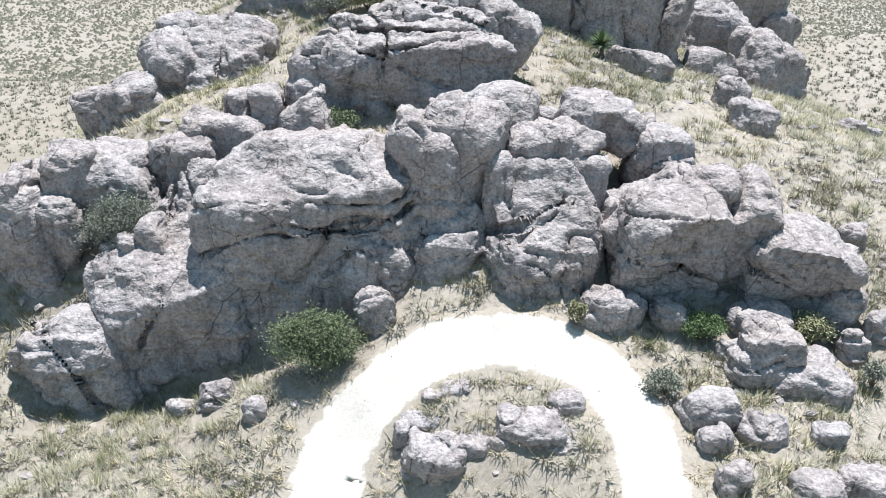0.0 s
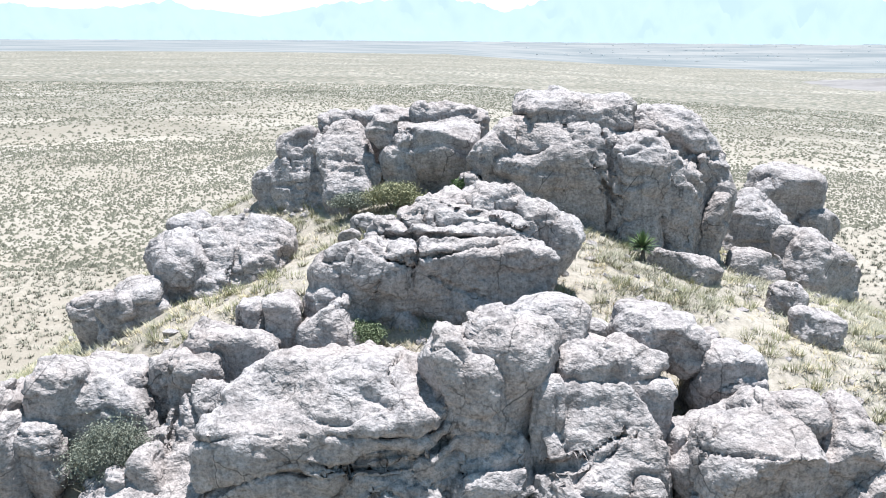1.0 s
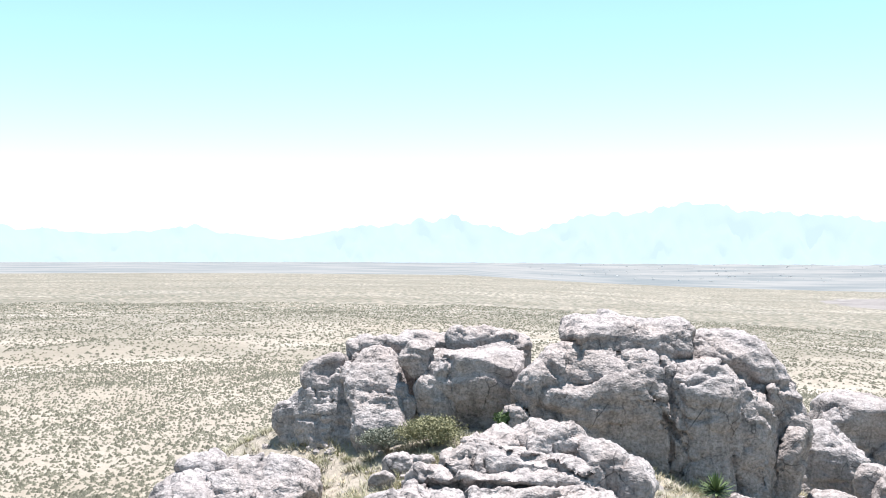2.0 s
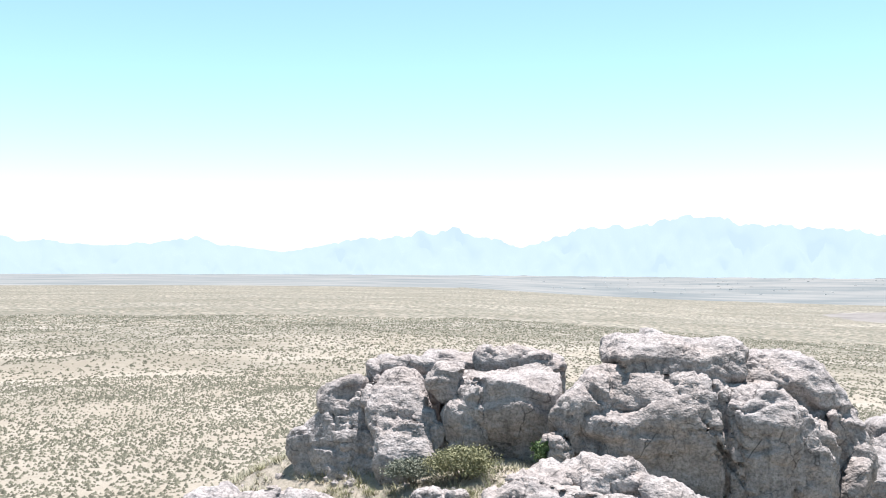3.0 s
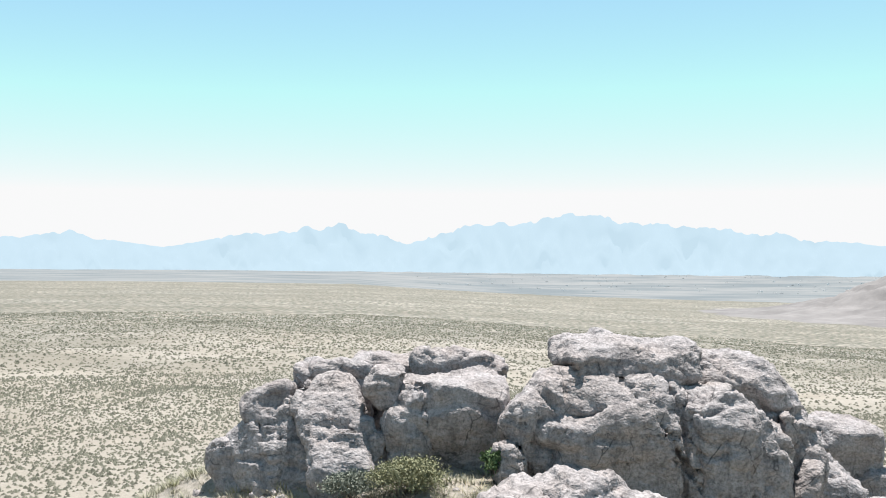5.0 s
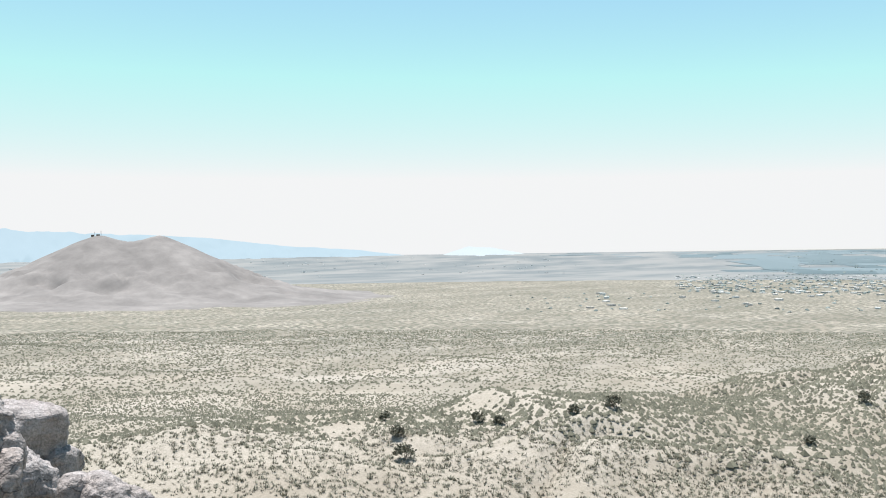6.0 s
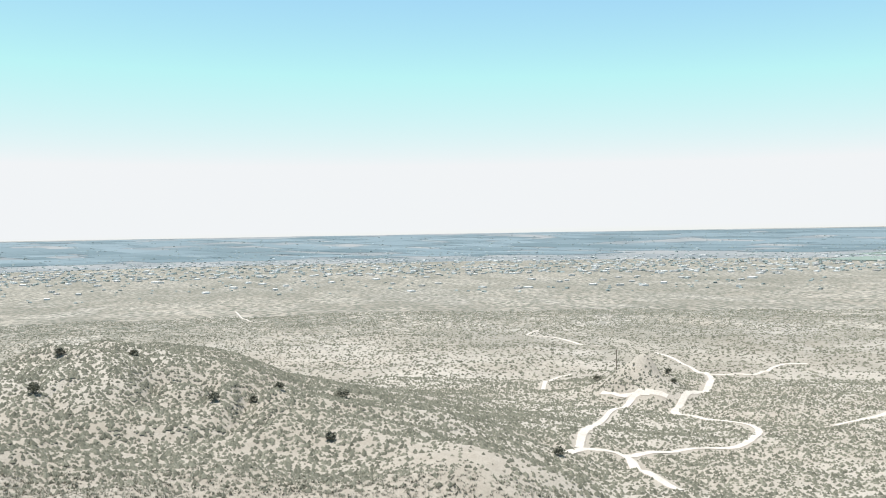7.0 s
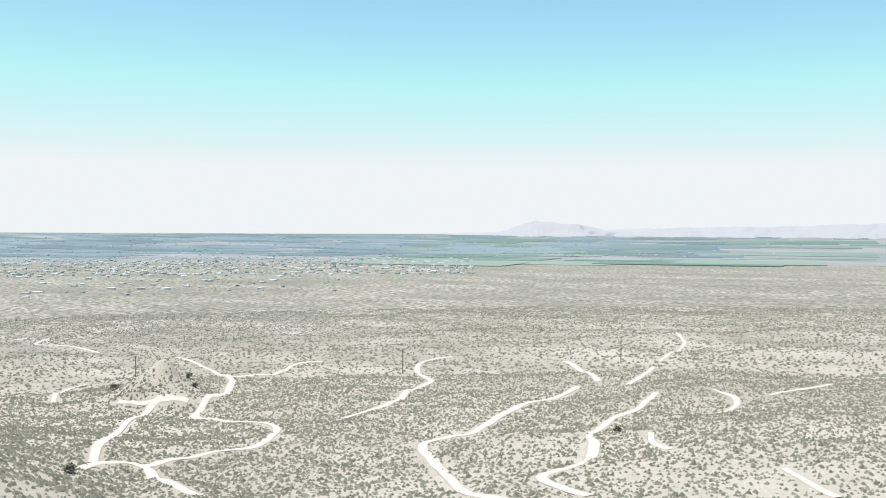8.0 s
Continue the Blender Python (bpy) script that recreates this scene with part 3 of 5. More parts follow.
block(rocks, [(0.73, 38.3, 7.58, 1.68, 1.7, 2.15, 8, 0, 3, 1),
               (1.83, 38, 8.3, 0.78, 1, 1.4, 0, 0, 3, 1)])
block(rocks, [(2.7, 40, 9.05, 1.52, 1.4, 0.83, 6, 0, 3, 1),
               (0.36, 39.6, 9.2, 1.09, 1.1, 0.58, -10, 0, 2.8, 1)])
rocks = outcrop("pale rounded blocks on the slope above the crack", 4.02, 39, 6.68)
block(rocks, [(4.02, 39, 7.68, 1.61, 1.5, 1.1, 0, 0, 3, 1)])
block(rocks, [(5.72, 38.7, 7.93, 1.01, 1.2, 0.94, 12, 0, 3, 1)])
block(rocks, [(5.98, 37.9, 7.16, 0.91, 0.9, 0.55, 0, 0, 3, 1)])
block(rocks, [(3.57, 37.6, 7.15, 0.9, 0.9, 0.6, 0, 0, 3, 1),
               (2.19, 37, 6.91, 0.61, 0.8, 1, 0, 0, 3, 1)])
rocks = outcrop("dark hollowed rock with a small cave under it", 7.02, 40.6, 7.31)
block(rocks, [(7.02, 40.6, 8.31, 1.81, 1.5, 1.04, 10, 4, 3.2, 0),
               (6.26, 41, 7.4, 0.71, 1.1, 1.35, 0, 0, 3, 1),
               (8.95, 41.6, 7.09, 0.52, 0.9, 1.33, 0, 0, 3, 1),
               (6.3, 41.2, 9.04, 1.01, 0.8, 0.42, 0, 0, 3, 1)])
block(rocks, [(9.66, 40, 7.44, 1.3, 1.2, 0.78, 10, 0, 3, 1)])
block(rocks, [(9.9, 39.3, 6.83, 0.94, 0.8, 0.54, 0, 0, 3, 1)])
rocks = outcrop("cracked dark grey crag of leaning blocks", 9.37, 35.8, 2.75)
block(rocks, [(9.37, 35.8, 3.75, 1.98, 1.9, 2.76, 4, 10, 4.6, 1),
               (8.53, 35.2, 3.38, 1.17, 1.1, 1.56, 0, 4, 3.2, 1)],
      cuts=[(9.1, 34.4, 4.14, 0.12, -1, -0.3)],
      cracks=[(9.69, 34, 4.08, 0.3, 0.2, 0.9, 0.04, 0.3)])
block(rocks, [(8.51, 36.8, 5.83, 2.17, 1.6, 0.93, -24, 0, 3.4, 0),
               (7.35, 36.5, 4.86, 0.76, 1.1, 0.92, -35, 0, 3, 0)])
block(rocks, [(8.63, 35.2, 6.21, 0.72, 0.6, 0.43, -14, 0, 2.8, 0)], vox=0.09)
block(rocks, [(12.22, 36, 4.19, 0.99, 1.6, 2.46, 12, 10, 4.4, 1),
               (12.65, 36.5, 5.97, 0.8, 1.3, 1.04, 20, 0, 3.4, 1)],
      cuts=[(11.79, 34.95, 4.65, -0.2, -1, -0.3)])
block(rocks, [(10.98, 36.6, 6.79, 1, 1.2, 0.84, 0, 0, 2.8, 1)])
block(rocks, [(14.27, 35.3, 3.54, 1.59, 1.7, 2.06, 5, 12, 4.4, 1),
               (15.3, 35, 2.86, 0.89, 1.2, 2.03, 15, 0, 3.4, 1)],
      cuts=[(13.78, 34.2, 3.5, -0.05, -1, -0.3)],
      cracks=[(13.39, 33.8, 3.69, 0.5, 0.2, 0.8, 0.05, 0.35)])
block(rocks, [(16.37, 34.6, 2.55, 0.83, 0.9, 0.93, 25, 0, 2.8, 1)])
block(rocks, [(12.82, 33.8, 2.12, 1.32, 0.9, 0.49, 0, 6, 3, 1)])
boulder("bright weathered boulder at the foot of the crag", [(6.89, 33.9, 2.53, 1.46, 0.9, 0.68, 10, 0, 2.8, 1)])
boulder("bright weathered boulder at the foot of the crag", [(9.03, 33.8, 2.36, 0.73, 0.7, 0.59, 0, 0, 2.8, 1)], vox=0.08)
boulder("angular grey boulder perched on a darker block", [(12.73, 31.8, 2, 1.18, 1, 0.83, 8, 6, 3.2, 0)])
rocks = outcrop("dark broken blocks below the perched boulder", 12.2, 31.6, -0.02)
block(rocks, [(12.2, 31.6, 0.98, 1.1, 0.9, 0.93, 0, 10, 3.4, 1)], vox=0.1)
block(rocks, [(13.93, 31.4, 0.68, 1.44, 1.1, 0.97, 10, 10, 3.4, 1)], vox=0.1)
block(rocks, [(15.13, 31, 0.48, 0.69, 0.8, 0.72, 10, 6, 3, 1)], vox=0.1)
boulder("rounded boulder leaning against the rock wall", [(-2.69, 33.6, 2.41, 0.82, 0.8, 1.02, 0, 0, 2.7, 1)], vox=0.08)
boulder("pale weathered boulder on the track's rock islet", [(-0.29, 27.9, -0.38, 1.05, 0.9, 0.69, 14, 6, 3, 1)], group="islet boulders", vox=0.07, bend=0.2)
boulder("pale weathered boulder on the track's rock islet", [(0.8, 28.5, 0.01, 1.02, 0.9, 0.3, 4, 0, 3, 1)], group="islet boulders", vox=0.07, bend=0.2)
boulder("pale weathered boulder on the track's rock islet", [(3.11, 28.5, 0.14, 1.35, 0.8, 0.76, 8, 14, 3.8, 1)], group="islet boulders", vox=0.07, bend=0.2)
boulder("pale weathered boulder on the track's rock islet", [(4.73, 28.3, -0.13, 1.06, 0.9, 0.56, 14, 4, 3.2, 1)], group="islet boulders", vox=0.07, bend=0.2)
boulder("pale weathered boulder on the track's rock islet", [(4.49, 29.5, 0.6, 0.75, 0.6, 0.58, -15, 0, 3, 1)], group="islet boulders", vox=0.07, bend=0.2)
boulder("pale weathered boulder on the track's rock islet", [(0.53, 30.3, 0.8, 0.59, 0.5, 0.32, -10, 4, 3, 1)], group="islet boulders", vox=0.07, bend=0.2)
boulder("pale weathered boulder on the track's rock islet", [(-0.79, 29.3, 0.14, 0.79, 0.6, 0.3, -12, 0, 3, 1)], group="islet boulders", vox=0.07, bend=0.2)
boulder("pale weathered boulder on the track's rock islet", [(-1.45, 28.7, -0.07, 0.33, 0.4, 0.42, 0, 0, 3, 1)], group="islet boulders", vox=0.07, bend=0.2)
boulder("pale weathered boulder on the track's rock islet", [(1.99, 28.4, -0.21, 0.65, 0.6, 0.49, 0, 0, 3, 1)], group="islet boulders", vox=0.07, bend=0.2)
boulder("pale weathered boulder on the track's rock islet", [(-0.38, 30, 0.79, 0.38, 0.4, 0.16, 0, 0, 3, 1)], group="islet boulders", vox=0.07, bend=0.2)
rocks = outcrop("fractured grey outcrop behind a grey bush", -18.57, 39.2, 2.9)
block(rocks, [(-18.57, 39.2, 3.9, 1.32, 1.7, 2.3, -12, 0, 3.4, 1),
               (-19.62, 39, 2.87, 0.77, 1.2, 1.58, -20, 0, 3.2, 1)])
block(rocks, [(-17.14, 39.3, 3.59, 1.15, 1.5, 2.05, 0, 0, 3.4, 1)])
block(rocks, [(-16.56, 40.2, 5.62, 1.07, 1.4, 1.49, 0, 0, 3.4, 1),
               (-14.58, 40.4, 4.68, 1.55, 1.4, 1.91, 0, 0, 3.2, 1)])
block(rocks, [(-15.13, 41.2, 6.31, 1.71, 1.3, 0.64, 6, 4, 3, 1)])
rocks = outcrop("twin rounded boulders in dry grass", -10.15, 41.6, 6.36)
block(rocks, [(-10.15, 41.6, 7.36, 1.76, 1.2, 0.85, 8, 0, 2.8, 1)])
block(rocks, [(-11.27, 40.6, 6.71, 1.15, 1.1, 0.9, 0, 0, 2.8, 1)])
block(rocks, [(-12.74, 41, 6.84, 0.62, 0.7, 0.58, 0, 0, 2.8, 1)], vox=0.1)
rocks = outcrop("broad grey dome with ledges and a shaded face", -1.16, 45.4, 8.1)
block(rocks, [(-1.16, 45.4, 9.1, 4.3, 2.8, 2.48, 2, 6, 3.2, 1),
               (-1.17, 46.4, 10.75, 4.01, 2.4, 1.07, 2, -6, 3, 0),
               (-3.05, 45.9, 10.64, 2.13, 2, 1.07, -10, -6, 3, 0)],
      cuts=[(-1.16, 43.3, 8.8, 0.03, -1, -0.1)],
      cracks=[(-1.18, 44.5, 11.59, 0.05, 0.4, 0.9, 0.08, 0.7),
              (-1.89, 44, 10.84, -0.12, 0.35, 0.9, 0.07, 0.5),
              (0.03, 43.4, 9.28, 0.35, 0.2, 0.9, 0.04, 0.25),
              (-4.62, 43.5, 10.2, 0.9, 0.2, 0.1, 0.06, 0.5)], vox=0.13)
block(rocks, [(-0.66, 47, 11.59, 3.28, 2, 0.68, 4, -4, 3.2, 0)],
      cracks=[(-2.16, 45.5, 11.88, 0.9, 0.3, 0.2, 0.06, 0.5),
              (0.06, 45.5, 12.07, 0.2, 0.3, 0.9, 0.06, 0.5)], vox=0.13)
block(rocks, [(-1.56, 47.8, 12.3, 1.3, 1.3, 0.7, -6, 0, 3, 0)])
block(rocks, [(0.6, 47.9, 12.48, 1.43, 1.4, 0.75, 8, 0, 3, 0),
               (1.62, 47.6, 12.09, 0.78, 0.9, 0.61, 20, 0, 3, 0)])
block(rocks, [(-5.11, 44.8, 9.24, 1.78, 1.7, 1.78, -24, 0, 3, 1),
               (-6.41, 44.2, 8.38, 1.1, 1.5, 1.14, -28, 0, 3, 1)], vox=0.13)
block(rocks, [(-4.37, 45.8, 10.58, 1.45, 1.5, 0.54, -14, -4, 3, 0)])
block(rocks, [(3.01, 47.2, 11.18, 1.7, 1.6, 1.05, 30, 4, 3, 1)], vox=0.13)
block(rocks, [(2.09, 45.8, 10.31, 1, 1.2, 0.88, 28, 0, 3, 1)])
rocks = outcrop("light ribbed rocks beside the grey dome", -6.36, 42.4, 7.06)
block(rocks, [(-6.36, 42.4, 8.06, 1.31, 1.2, 1.01, -32, 0, 2.8, 1)])
block(rocks, [(-8.27, 43, 8.52, 0.81, 0.9, 0.64, 0, 0, 2.8, 1)])
block(rocks, [(-9.57, 43.2, 8.65, 0.62, 0.8, 0.44, 0, 0, 2.8, 1)], vox=0.1)
rocks = outcrop("smooth light-topped dome above a grassy slope", -12.21, 53, 7.61)
block(rocks, [(-12.21, 53, 8.61, 2.84, 3, 2.2, -4, -12, 3, 1)],
      cuts=[(-11.75, 51, 9.29, -0.1, -0.75, 1)],
      cracks=[(-11.76, 51, 9.14, 0.8, 0.3, -0.4, 0.05, 0.2)], vox=0.14, bend=0.16)
block(rocks, [(-14.65, 52, 7.85, 1.31, 2, 2.28, -20, 0, 3.4, 1)], vox=0.14)
block(rocks, [(-14.79, 54, 9.59, 1.08, 1.6, 1.05, -22, 6, 3.2, 1)], vox=0.14)
rocks = outcrop("broken grey rocks descending the slope", -16.55, 49.6, 6.1)
block(rocks, [(-16.55, 49.6, 7.1, 1.39, 1.3, 0.79, -18, 0, 2.8, 1)])
block(rocks, [(-18.75, 49.5, 6.88, 1.05, 1, 0.63, -10, 0, 2.8, 1)])
block(rocks, [(-17.28, 48.5, 7.04, 0.98, 0.8, 0.58, -14, 0, 3, 1)])
rocks = outcrop("great grey summit block with a sheer shaded face", 4.84, 59.9, 9.41)
block(rocks, [(4.84, 59.9, 10.41, 4.53, 3.1, 4.51, 0, -3, 2.7, 1),
               (10.53, 60.5, 10.1, 3.49, 3, 4.18, 4, 0, 3, 1),
               (2.31, 59.9, 12.54, 2.33, 2.7, 2.26, -4, 0, 2.8, 1)],
      cuts=[(6.56, 57.3, 10.41, 0.03, -1, -0.08),
            (12.7, 60, 12.88, 0.75, -0.3, 1)],
      cracks=[(7.64, 57.5, 13.49, 1, 0.1, 0, 0.05, 0.5),
              (8.73, 57, 10.21, 0.75, 0.2, 0.55, 0.05, 0.3)], vox=0.17, bend=0.16)
block(rocks, [(9.27, 59, 12.95, 1.58, 2.2, 1.5, 0, 0, 2.8, 1)], vox=0.15)
block(rocks, [(12, 62.8, 12.8, 3.14, 2.2, 2.46, 26, 0, 3.2, 1),
               (13.93, 61.8, 9.56, 1.29, 2, 3.43, 6, 0, 3.2, 1)], vox=0.16)
block(rocks, [(14.3, 60.8, 8.56, 1.09, 1.6, 2.44, 12, 0, 3, 1)], vox=0.15)
block(rocks, [(-0.05, 57.6, 11.5, 0.68, 1, 1.03, 0, 0, 2.8, 1)])
boulder("flat weathered cap rock on the summit block", [(6, 61, 15.5, 3.41, 2.1, 1.12, 4, 4, 2.9, 0),
         (3.73, 59.4, 15.45, 0.74, 0.6, 0.53, 0, 0, 3, 0)], vox=0.14, bend=0.12)
rocks = outcrop("square grey block with a shaded undercut front", -2.21, 61.6, 12.26)
block(rocks, [(-2.21, 61.6, 13.26, 2.72, 2.3, 1.66, 0, 8, 4.2, 1)],
      cuts=[(-2.22, 59.7, 12.84, 0, -1, -0.2)],
      cracks=[(-3.35, 59.5, 13.76, 0.9, 0.3, 0.2, 0.04, 0.3)], vox=0.14, bend=0.14)
block(rocks, [(-5.16, 61.2, 14.27, 0.83, 0.8, 0.99, 8, 10, 4, 0)])
block(rocks, [(-4.28, 60.6, 12.4, 1.09, 1, 1.22, 0, 0, 3, 1)], vox=0.13)
rocks = outcrop("pale stepped slabs tilted along the ridge", -7.53, 62.2, 11.09)
block(rocks, [(-7.53, 62.2, 12.09, 1.57, 1.6, 2.52, -12, -45, 5, 1)], vox=0.14, bend=0.1)
block(rocks, [(-7.45, 65.6, 14.32, 1.74, 1.5, 0.79, 0, 4, 3.6, 1)], vox=0.14)
block(rocks, [(-9.2, 65.4, 14.26, 0.5, 0.8, 0.73, 0, 4, 3, 1)])
block(rocks, [(-10.39, 64, 12.91, 1.36, 1.4, 1.1, -20, -10, 3.6, 1)], vox=0.14)
block(rocks, [(-9.77, 63, 11.32, 1.15, 1.1, 1.86, -26, -25, 4.2, 1)], vox=0.14)
block(rocks, [(-11.2, 63.2, 10.77, 1.02, 1, 1.61, -34, -22, 4.2, 1)], vox=0.13)
block(rocks, [(-12.59, 63.4, 10.18, 0.84, 0.9, 1.23, -24, -12, 3.8, 1)], vox=0.13)
block(rocks, [(-8.78, 62.2, 12.46, 0.47, 0.6, 0.88, -10, 4, 3.4, 1)])
rocks = outcrop("flat light slabs behind the ridge", -1.27, 66, 13.87)
block(rocks, [(-1.27, 66, 14.87, 2.21, 1.8, 0.72, 0, 0, 2.8, 1)], vox=0.15)
block(rocks, [(-4.9, 67, 14.67, 1.91, 1.5, 0.57, 0, 0, 3, 1)], vox=0.15)
boulder("small wedged boulder on the ridge", [(-6.31, 60.6, 12.6, 0.67, 0.5, 0.42, -20, 0, 2.8, 1)], group="wedged boulders", vox=0.08)
boulder("small wedged boulder on the ridge", [(-5.56, 60.3, 12.08, 0.54, 0.5, 0.51, 30, 0, 2.8, 1)], group="wedged boulders", vox=0.08)
boulder("small wedged boulder on the ridge", [(-6.6, 60, 11.76, 0.36, 0.4, 0.39, 0, 0, 3, 1)], group="wedged boulders", vox=0.08)
rocks = outcrop("mushroom shaped rock pillar at the ridge end", 23.81, 75, 7.51)
block(rocks, [(23.81, 75, 8.51, 2.7, 2.2, 1.76, 0, 8, 3.2, 0),
               (24.19, 75, 6.01, 1.93, 1.7, 2.41, 0, 4, 3, 1)],
      cuts=[(23.12, 73.3, 8.05, 0, -1, -0.25)], vox=0.18, bend=0.14)
block(rocks, [(25.65, 74, 5.48, 1.59, 1.4, 2.11, 30, 0, 2.9, 1)], vox=0.18)
rocks = outcrop("smooth pale rocks below the rock pillar", 19.05, 68, 3)
block(rocks, [(19.05, 68, 6.24, 2.58, 1.8, 3.21, 20, 0, 2.8, 1)], vox=0.16)
block(rocks, [(20.02, 63, 7.1, 0.97, 0.9, 1.39, 0, 0, 2.8, 1)], vox=0.16)
block(rocks, [(21.21, 62, 5.01, 2.49, 1.6, 2.8, 25, 0, 2.9, 1)], vox=0.16)
block(rocks, [(17, 60, 6.06, 1.66, 1.2, 1.36, 0, 0, 2.8, 1)], vox=0.16)
boulder("lone dark boulder on the grassy slope", [(16.33, 52.23, 6.68, 1, 0.74, 0.88, 10, 6, 3, 1)])
boulder("lone dark boulder on the grassy slope", [(16.26, 48.06, 6.42, 1.24, 0.91, 0.89, 8, 8, 3.2, 1)])
boulder("low pale ledge beside a yucca", [(11.27, 53.56, 8.03, 1.95, 0.7, 0.73, 12, 0, 2.9, 1)])
for lump in [(18.32, 38.95, 3.4, 0.64, 0.47, 0.68, 0, 4, 3, 1),
             (23.86, 53.45, 4.58, 0.72, 0.53, 0.51, 0, 4, 3, 1),
             (25, 53.32, 4.3, 0.63, 0.46, 0.53, 0, 4, 3, 1),
             (9.61, 28.73, 0.88, 1.04, 0.76, 0.93, 0, 4, 3, 1),
             (9.55, 27.49, 0.12, 0.62, 0.45, 0.52, 0, 4, 3, 1),
             (11.38, 28.07, 0.32, 0.88, 0.64, 0.59, 0, 4, 3, 1),
             (13.96, 28.45, -0.17, 0.6, 0.44, 0.53, 0, 4, 3, 1),
             (9.71, 25.76, -0.01, 0.56, 0.41, 0.67, 0, 4, 3, 1),
             (12.59, 25.84, -0.34, 0.99, 0.72, 0.62, 0, 4, 3, 1)]:
    boulder("weathered grey boulder half sunk in dry soil", [(lump[0], lump[1], float(height(lump[0], lump[1])[0]) + 0.35 * lump[5], *lump[3:])], group="scattered boulders", vox=0.08)
for lump in [(14.54, 26.25, -0.5, 0.95, 0.7, 0.86, 0, 4, 3, 1),
             (-9.11, 32.39, -0.38, 0.77, 0.56, 0.65, 0, 4, 3, 1),
             (-10.69, 32.76, -1.02, 0.66, 0.49, 0.37, 0, 4, 3, 1),
             (-7.29, 30.96, -0.71, 0.45, 0.33, 0.52, 0, 4, 3, 1),
             (-17.79, 34.77, -0.65, 0.6, 0.44, 0.57, 0, 4, 3, 1),
             (5.54, 36.05, 3.55, 0.45, 0.33, 0.61, 0, 4, 3, 1),
             (16.35, 33.03, 1.11, 0.62, 0.45, 0.71, 0, 4, 3, 1),
             (17.74, 33.87, 1.3, 0.57, 0.42, 0.87, 0, 4, 3, 1),
             (11.37, 32.37, 1.4, 0.48, 0.36, 0.65, 0, 4, 3, 1)]:
    boulder("weathered grey boulder half sunk in dry soil", [(lump[0], lump[1], float(height(lump[0], lump[1])[0]) + 0.35 * lump[5], *lump[3:])], group="scattered boulders", vox=0.08)
for lump in [(14.88, 30.52, 0.2, 0.59, 0.43, 0.54, 0, 4, 3, 1),
             (4.75, 43.97, 7.39, 0.89, 0.65, 0.64, 0, 4, 3, 1),
             (17.19, 35.9, 2.02, 0.52, 0.38, 0.68, 0, 4, 3, 1),
             (-6.44, 53.1, 9.74, 0.64, 0.47, 0.63, 0, 4, 3, 1),
             (-4.69, 54.53, 10.15, 0.58, 0.42, 0.39, 0, 4, 3, 1),
             (-5.89, 54.45, 10.1, 0.74, 0.54, 0.72, 0, 4, 3, 1)]:
    boulder("weathered grey boulder half sunk in dry soil", [(lump[0], lump[1], float(height(lump[0], lump[1])[0]) + 0.35 * lump[5], *lump[3:])], group="scattered boulders", vox=0.08)


# ---- plants ----
def blades(base, tall, spread, width, count, rng):
    """Tufts of thin pointed blades, one tuft per row of base: corners and faces."""
    n = len(base) * count
    b = np.repeat(base, count, 0)
    tall, spread, width = (np.repeat(np.broadcast_to(v, len(base)), count) for v in (tall, spread, width))
    a = rng.uniform(0, 2 * np.pi, n)
    out = np.sqrt(rng.uniform(0, 1, n))
    foot = b + np.stack([np.cos(a), np.sin(a), 0 * a], -1) * (out * spread * 0.45)[:, None]
    a2 = a + rng.normal(0, 0.6, n)
    lean = rng.uniform(0.2, 1.0, n) * spread * 0.75
    tip = foot + np.stack([np.cos(a2) * lean, np.sin(a2) * lean, tall * rng.uniform(0.45, 1.0, n)], -1)
    side = np.stack([-np.sin(a2), np.cos(a2), 0 * a], -1) * (width * rng.uniform(0.5, 1.2, n))[:, None]
    v = np.stack([foot - side, foot + side, tip], 1).reshape(-1, 3)
    return v, np.arange(3 * n).reshape(-1, 3)


def leaves(centre, half, count, size, rng, clumps=40):
    """A crown of small leaf faces, gathered in clumps over an uneven outline."""
    d = rng.normal(size=(clumps, 3))
    d /= np.linalg.norm(d, axis=1)[:, None]
    d[:, 2] = np.abs(d[:, 2]) * 1.15 - 0.3
    c = d * rng.uniform(0.45, 0.98, clumps)[:, None] * half + centre
    k = rng.integers(0, clumps, count)
    q = c[k] + rng.normal(size=(count, 3)) * np.asarray(half) * rng.uniform(0.1, 0.2, clumps)[k][:, None]
    n = rng.normal(size=(count, 3))
    n[:, 2] += 0.5
    n /= np.linalg.norm(n, axis=1)[:, None]
    u = np.cross(n, rng.normal(size=(count, 3)))
    u /= np.linalg.norm(u, axis=1)[:, None]
    w = np.cross(n, u)
    s = (size * rng.uniform(0.6, 1.4, count))[:, None]
    v = np.stack([q - u * s, q - w * s * 0.45, q + u * s, q + w * s * 0.45], 1).reshape(-1, 3)
    return v, np.arange(4 * count).reshape(-1, 4)


def stems(tops, foot, width):
    """Tapered, three-sided stems from foot to each top."""
    v, f = [], []
    for top in tops:
        bend = (np.asarray(top) * 0.45 + np.asarray(foot) * 0.55) + np.array([0, 0, 0.12 * np.linalg.norm(np.asarray(top) - foot)])
        k = len(v)
        for p, w in ((foot, width), (bend, width * 0.6), (top, width * 0.2)):
            for j in range(3):
                v.append((p[0] + w * math.cos(2.1 * j), p[1] + w * math.sin(2.1 * j), p[2]))
        for a in (0, 3):
            for j in range(3):
                f.append((k + a + j, k + a + (j + 1) % 3, k + a + 3 + (j + 1) % 3, k + a + 3 + j))
    return np.array(v), np.array(f)


